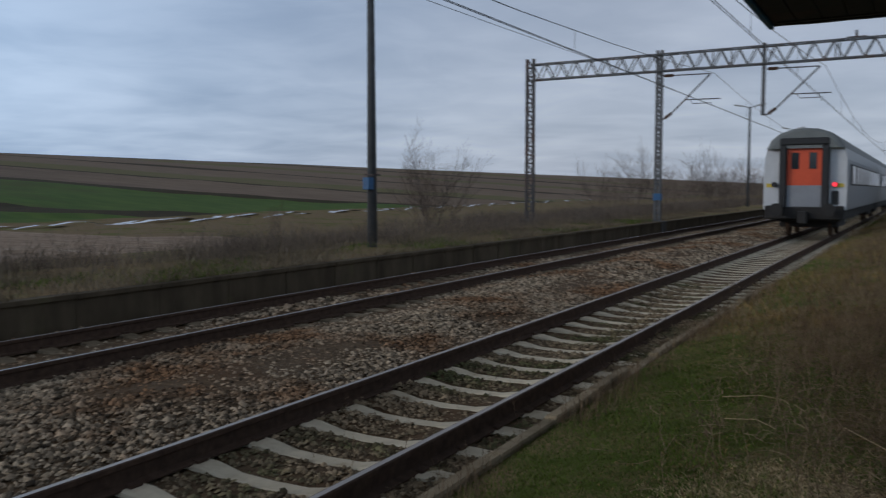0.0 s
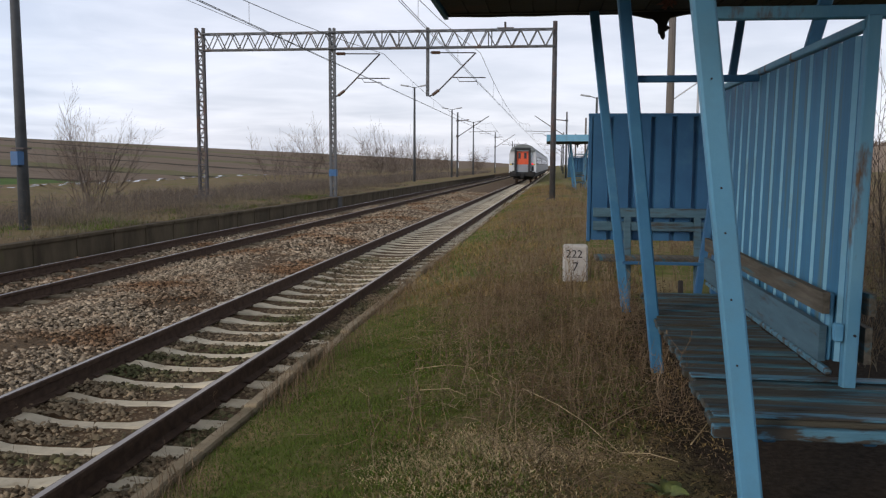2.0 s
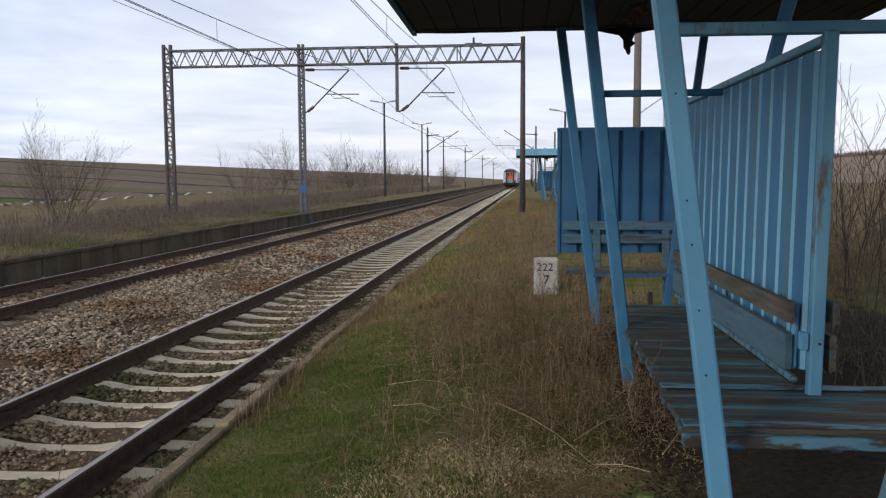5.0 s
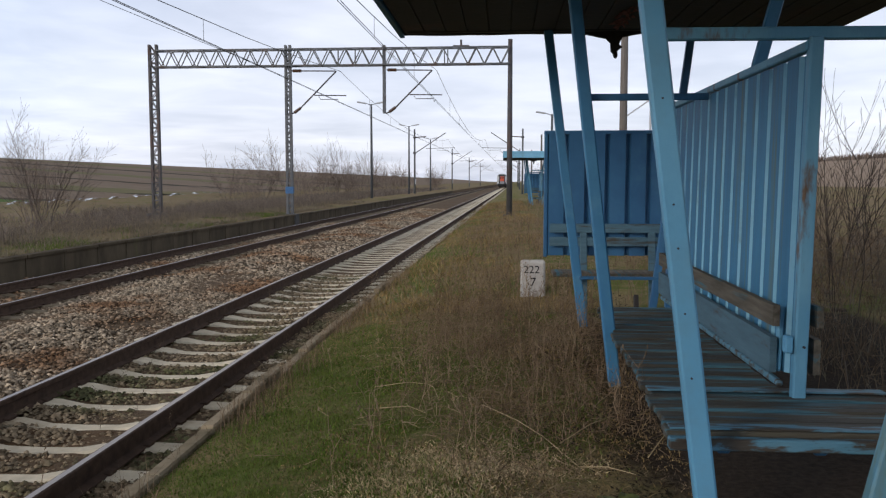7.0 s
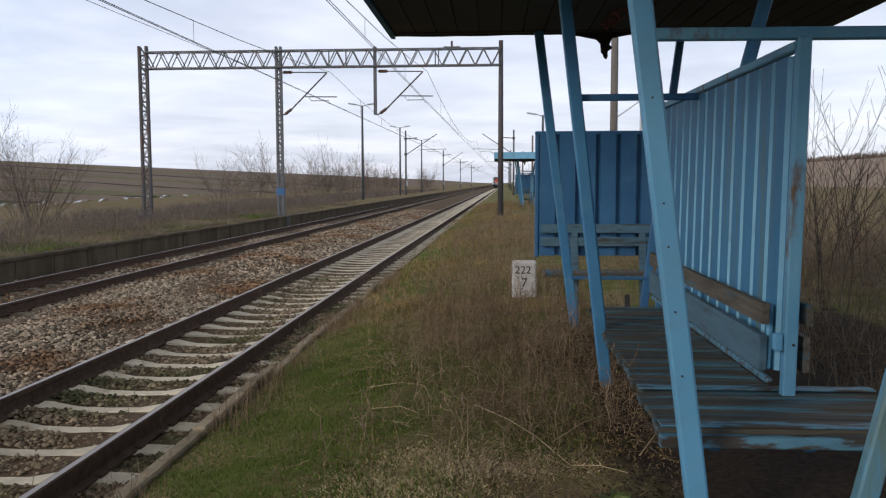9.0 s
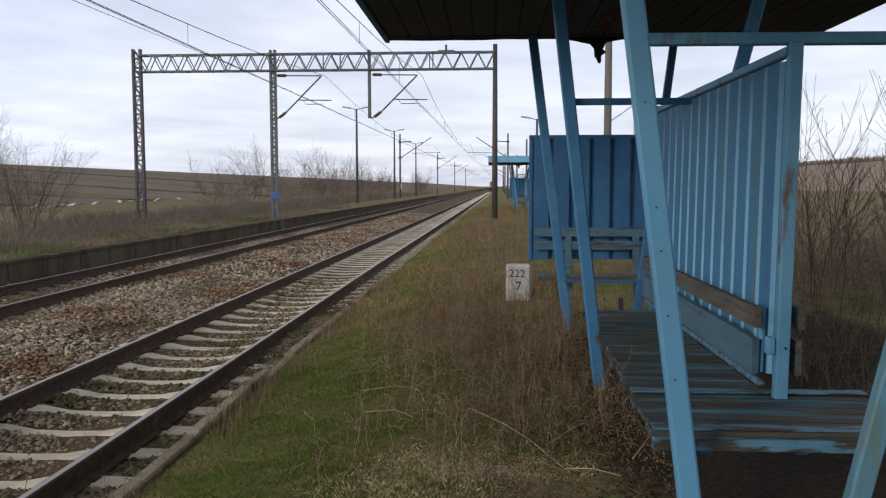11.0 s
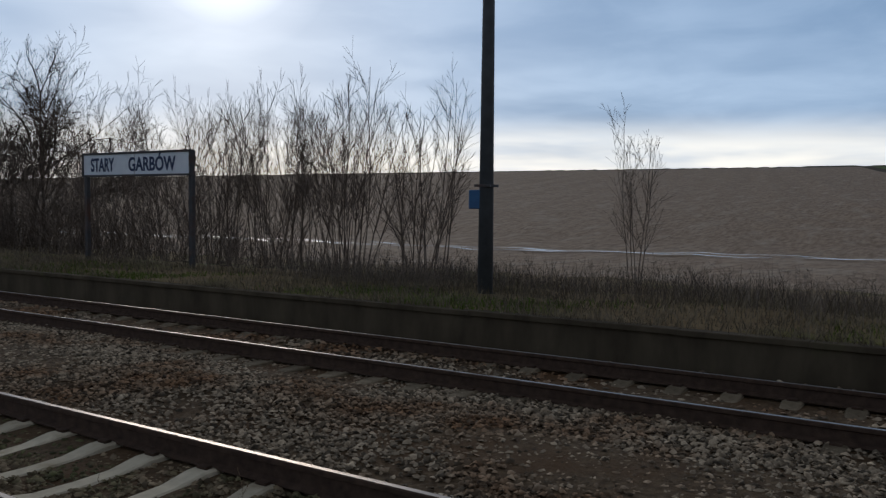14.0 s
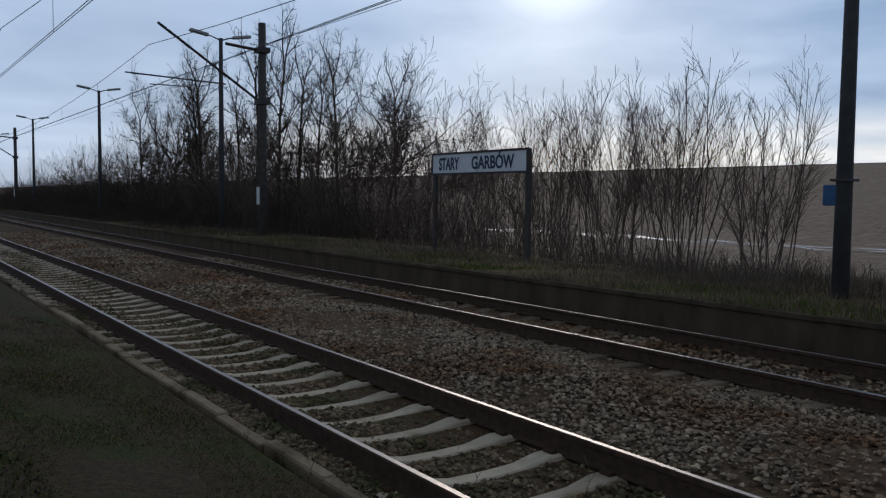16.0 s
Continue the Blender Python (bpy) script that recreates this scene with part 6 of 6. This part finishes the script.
def make_weed_stands():
    # the brown tangle between the worn grass and the shelter, taller and denser with the distance
    def zone(n, x0, x1, y0, y1, edge):
        x, y = RNG.uniform(x0, x1, n), RNG.uniform(y0, y1, n)
        k = x + RNG.normal(0, 0.22, n) > np.interp(y, (2, 4.5, 6, 8, 12, 30), edge)
        k &= ~((np.abs(x - 3.95) < 0.35) & (y > 8.6) & (y < 11.3)) & ~((x > 4.0) & (y < 5.0))
        return x[k], y[k]

    for name, n, mm, h0, h1, box4 in (("dead_herbs", 430, "rustweed", 0.12, 0.42, (2.2, 4.55, 4.4, 10)), ("dry_herbs", 330, "dry", 0.12, 0.5, (2.0, 4.5, 4.6, 10)), ("tall_dead_herbs", 95, "rustweed", 0.4, 0.85, (2.5, 4.2, 6.0, 12)), ("far_dead_herbs", 900, "rustweed", 0.25, 0.7, (2.3, 8.0, 10, 30)), ("far_dry_herbs", 500, "dry", 0.2, 0.6, (1.9, 8.0, 10, 30))):
        x, y = zone(n, *box4, (4.6, 4.0, 3.2, 2.75, 2.5, 2.2))
        weed_stand(name, x, y, RNG.uniform(h0, h1, len(x)), np.full(len(x), 0.0023) * RNG.uniform(0.5, 1.3, len(x)) * (1 if box4[3] < 13 else 1.6), M[mm], "brown dead herbs standing in front of the shelter")
    for name, n, mm, l0, l1 in (("broken_stems", 2400, "rustweed", 0.06, 0.3), ("pale_broken_stems", 1700, "dry", 0.06, 0.34)):
        x, y = zone(n, 2.0, 4.6, 3.8, 11, (4.1, 3.5, 2.9, 2.6, 2.4, 2.2))
        fallen(name, x, y, RNG.uniform(l0, l1, len(x)), RNG.uniform(0.005, 0.09, len(x)), RNG.uniform(0.0008, 0.0022, len(x)), M[mm], "criss-cross broken stems on the platform")
    x, y = clumped(15000, 2.4, 4.3, 3.6, 10, 2.3, 0.25)
    blades("mossy_grass", x, y, RNG.uniform(0.01, 0.05, len(x)), 0.006, M["blade"], "low green grass between the dead herbs", "grass", 1.2)
    # single weeds by the edging and in the track
    x, y = np.concatenate([RNG.uniform(1.35, 1.6, 70), RNG.uniform(-0.5, 0.6, 26)]), np.concatenate([RNG.uniform(3.0, 26, 70), RNG.uniform(4.5, 22, 26)])
    weed_stand("edging_weeds", x, y, RNG.uniform(0.15, 0.5, len(x)), np.full(len(x), 0.002), M["rustweed"], "thin dead weeds along the platform edging", 0.15)
    # the tangle behind the shelter
    for name, n, mm, h0, h1, r in (("thicket_stems", 1500, "rustweed", 0.4, 1.25, 0.003), ("thicket_grey_stems", 700, "bramble", 0.5, 1.4, 0.0032)):
        x, y = clumped(n, 5.9, 15, 4.6, 24, 0.8, -0.5)
        weed_stand(name, x, y, RNG.uniform(h0, h1, len(x)), np.full(len(x), r) * RNG.uniform(0.6, 1.3, len(x)), M[mm], "brown tangle of dead stems behind the shelter", 0.3, 10, 0.3)
    # weeds on the far platform's verge
    for name, n, mm, b4, h0, h1 in (("verge_herbs", 1700, "bramble", (-13, -7.3, 6, 62), 0.3, 0.85), ("west_verge_herbs", 1300, "bramble", (-13, -7.6, -20, 6), 0.2, 0.7)):
        x, y = clumped(n, *b4, 0.7, 0.0)
        weed_stand(name, x, y, RNG.uniform(h0, h1, len(x)), np.full(len(x), 0.004), M[mm], "dead herbs and stalks behind the far platform", 0.25, 9, 0.4)
    # moss and low grass over the southern platform edge
    x, y = clumped(15000, 1.12, 3.4, -13, -1.2, 1.6, 0.0)
    blades("south_moss", x, y, RNG.uniform(0.006, 0.028, len(x)), 0.006, M["blade"], "low moss and grass over the platform edge", "grass", 1.6)
    x, y = clumped(500, 1.1, 3.6, -13, -1.5, 1.1, 0.2)
    weed_stand("south_herbs", x, y, RNG.uniform(0.06, 0.25, len(x)), np.full(len(x), 0.0018), M["rustweed"], "small dead herbs on the platform edge", 0.4, 6)
    # scrub that closes in on the far platform to the south
    x, y = clumped(26000, -11.5, -6.9, -130, -27, 0.4, -0.8)
    k = x < np.interp(y, (-60, -27), (-7.0, -9.0)) + RNG.normal(0, 0.3, len(x))
    x, y = x[k], y[k]
    blades("south_scrub", x, y, RNG.uniform(0.15, 1.0, len(x)), 0.014, M["thicket"], "dark low scrub over the southern platform", "thicket", 1.8)
    x, y = clumped(20000, -9.6, -6.6, -95, -28, 0.5, -1.0)
    blades("south_platform_weeds", x, y, RNG.uniform(0.04, 0.3, len(x)), 0.014, M["thicket"], "dark dead weeds on the southern platform", "weeds", 1.2)
    # woods along the eastern ridge
    x, y = clumped(9000, 205, 250, 40, 620, 0.03, -0.6)
    blades("ridge_woods", x, y, RNG.uniform(1.5, 5.5, len(x)), 0.5, M["twig"], "dark bare woods along the far ridge", "woods", 0.3)


make_weed_stands()


def make_dock():
    rng = random.Random(31)
    t = thing("dock_plant", "low green dock plant with broad leaves on the soil", "weed", m=pose(4.18, 3.85, float(zs(np.array([4.18]), np.array([3.85]))[0])))
    for k in range(11):
        a, L = rng.uniform(0, 6.28), rng.uniform(0.07, 0.15)
        bm = bmesh.new()
        prev = None
        for i in range(6):
            u = i / 5
            w = 0.032 * math.sin(math.pi * min(1, u * 0.92 + 0.08)) + 0.002
            c = Vector((math.cos(a), math.sin(a), 0)) * (L * u) + Vector((0, 0, 0.07 * u * (1.4 - u) + 0.005))
            n = Vector((-math.sin(a), math.cos(a), 0.25))
            cur = (bm.verts.new(c - n * w), bm.verts.new(c + Vector((0, 0, -0.006))), bm.verts.new(c + n * w))
            if prev:
                bm.faces.new((prev[0], prev[1], cur[1], cur[0]))
                bm.faces.new((prev[1], prev[2], cur[2], cur[1]))
            prev = cur
        part("leaf", bm, M["dockleaf"], t)


make_dock()


def make_ballast():
    """Loose stones: squashed, jittered octahedra, sunk in the bed."""
    base = np.array([(1, 0, 0), (-1, 0, 0), (0, 1, 0), (0, -1, 0), (0, 0, 1), (0, 0, -1), (0.62, 0.62, 0.45), (-0.62, -0.62, 0.45)], dtype=float)
    faces = np.array([(0, 6, 4), (6, 2, 4), (2, 1, 4), (1, 7, 4), (7, 3, 4), (3, 0, 4), (6, 0, 2), (7, 1, 3)])

    def scatter(name, n, x0, x1, y0, y1, r0, r1, keep=None, lift=0.0, material="stone"):
        x, y = RNG.uniform(x0, x1, n), RNG.uniform(y0, y1, n)
        if keep is not None:
            k = keep(x, y)
            x, y = x[k], y[k]
        n = len(x)
        z = np.interp(x, PX, PZ) + lift + RNG.uniform(-0.012, 0.02, n) + 0.03 * np.sin(x * 2.1) * np.sin(y * 0.7)
        r = RNG.uniform(r0, r1, n) * RNG.choice([0.7, 1, 1, 1.3], n)
        P = base[None] * (r[:, None, None] * RNG.uniform(0.55, 1.15, (n, 8, 1))) * np.array([1, 1, 0.75])
        a = RNG.uniform(0, 2 * np.pi, n)
        c, s = np.cos(a)[:, None], np.sin(a)[:, None]
        px, py = P[:, :, 0] * c - P[:, :, 1] * s, P[:, :, 0] * s + P[:, :, 1] * c
        b = RNG.uniform(-0.6, 0.6, n)
        cb, sb = np.cos(b)[:, None], np.sin(b)[:, None]
        px, pz = px * cb - P[:, :, 2] * sb, px * sb + P[:, :, 2] * cb
        V = np.stack([px + (x + bend(y))[:, None], py + y[:, None], pz + z[:, None]], -1)
        T = (np.arange(n)[:, None, None] * 8 + faces[None]).reshape(-1, 3)
        tagged(pydata(name, V.reshape(-1, 3), T, M[material]), "grey and rust-brown crushed stone ballast", "ballast", kind="stuff")

    patchy = lambda x, y: np.sin(x * 1.9 + 0.7 * y) * np.sin(y * 1.1 + 2) + 0.5 * np.sin(x * 4.3 - y * 2.9) + RNG.normal(0, 0.3, len(x)) > -1.05
    scatter("ballast", 84000, -4.1, -0.85, -14, 16, 0.018, 0.038, patchy)
    scatter("south_ballast", 17000, -4.1, -0.85, -46, -14, 0.026, 0.05, patchy)
    scatter("south_track_ballast", 9000, -0.68, 0.68, -34, -14, 0.02, 0.036, lambda x, y: np.abs((y - 4.79 + 0.3) % 0.6 - 0.3) > 0.1, -0.003, "bedstone")
    scatter("south_shoulder_ballast", 9000, 0.83, 1.25, -16, -1, 0.018, 0.034, None, 0.012, "bedstone")
    scatter("middle_ballast", 19000, -4.1, -0.87, 15.6, 60, 0.035, 0.06)
    scatter("track_ballast", 34000, -0.68, 0.68, -14, 18, 0.016, 0.036, lambda x, y: np.abs((y - 4.79 + 0.3) % 0.6 - 0.3) > 0.1, -0.003, "bedstone")
    scatter("shoulder_ballast", 15000, 0.83, 1.25, -14, 18, 0.016, 0.034, None, 0.008, "bedstone")
    scatter("far_track_ballast", 30000, -6.5, -4.2, -26, 40, 0.025, 0.05, lambda x, y: (np.abs(x - FAR - 0.753) > 0.09) & (np.abs(x - FAR + 0.753) > 0.09), 0.0)


make_ballast()

# ---------------------------------------------------------------- what moves


def motions():
    walk(train, [(t, pose(float(bend(y)), y, 0, 0, 0, -0.79)) for t, y in ((0, 33.0), (0.5, 49.0), (1.0, 63.0), (1.5, 75.0), (2.0, 86.5), (3.0, 111.0), (3.5, 124.5), (4.2, 144.5), (6.5, 218.0), (9, 308.0), (12, 420.0), (16, 575.0))])


motions()
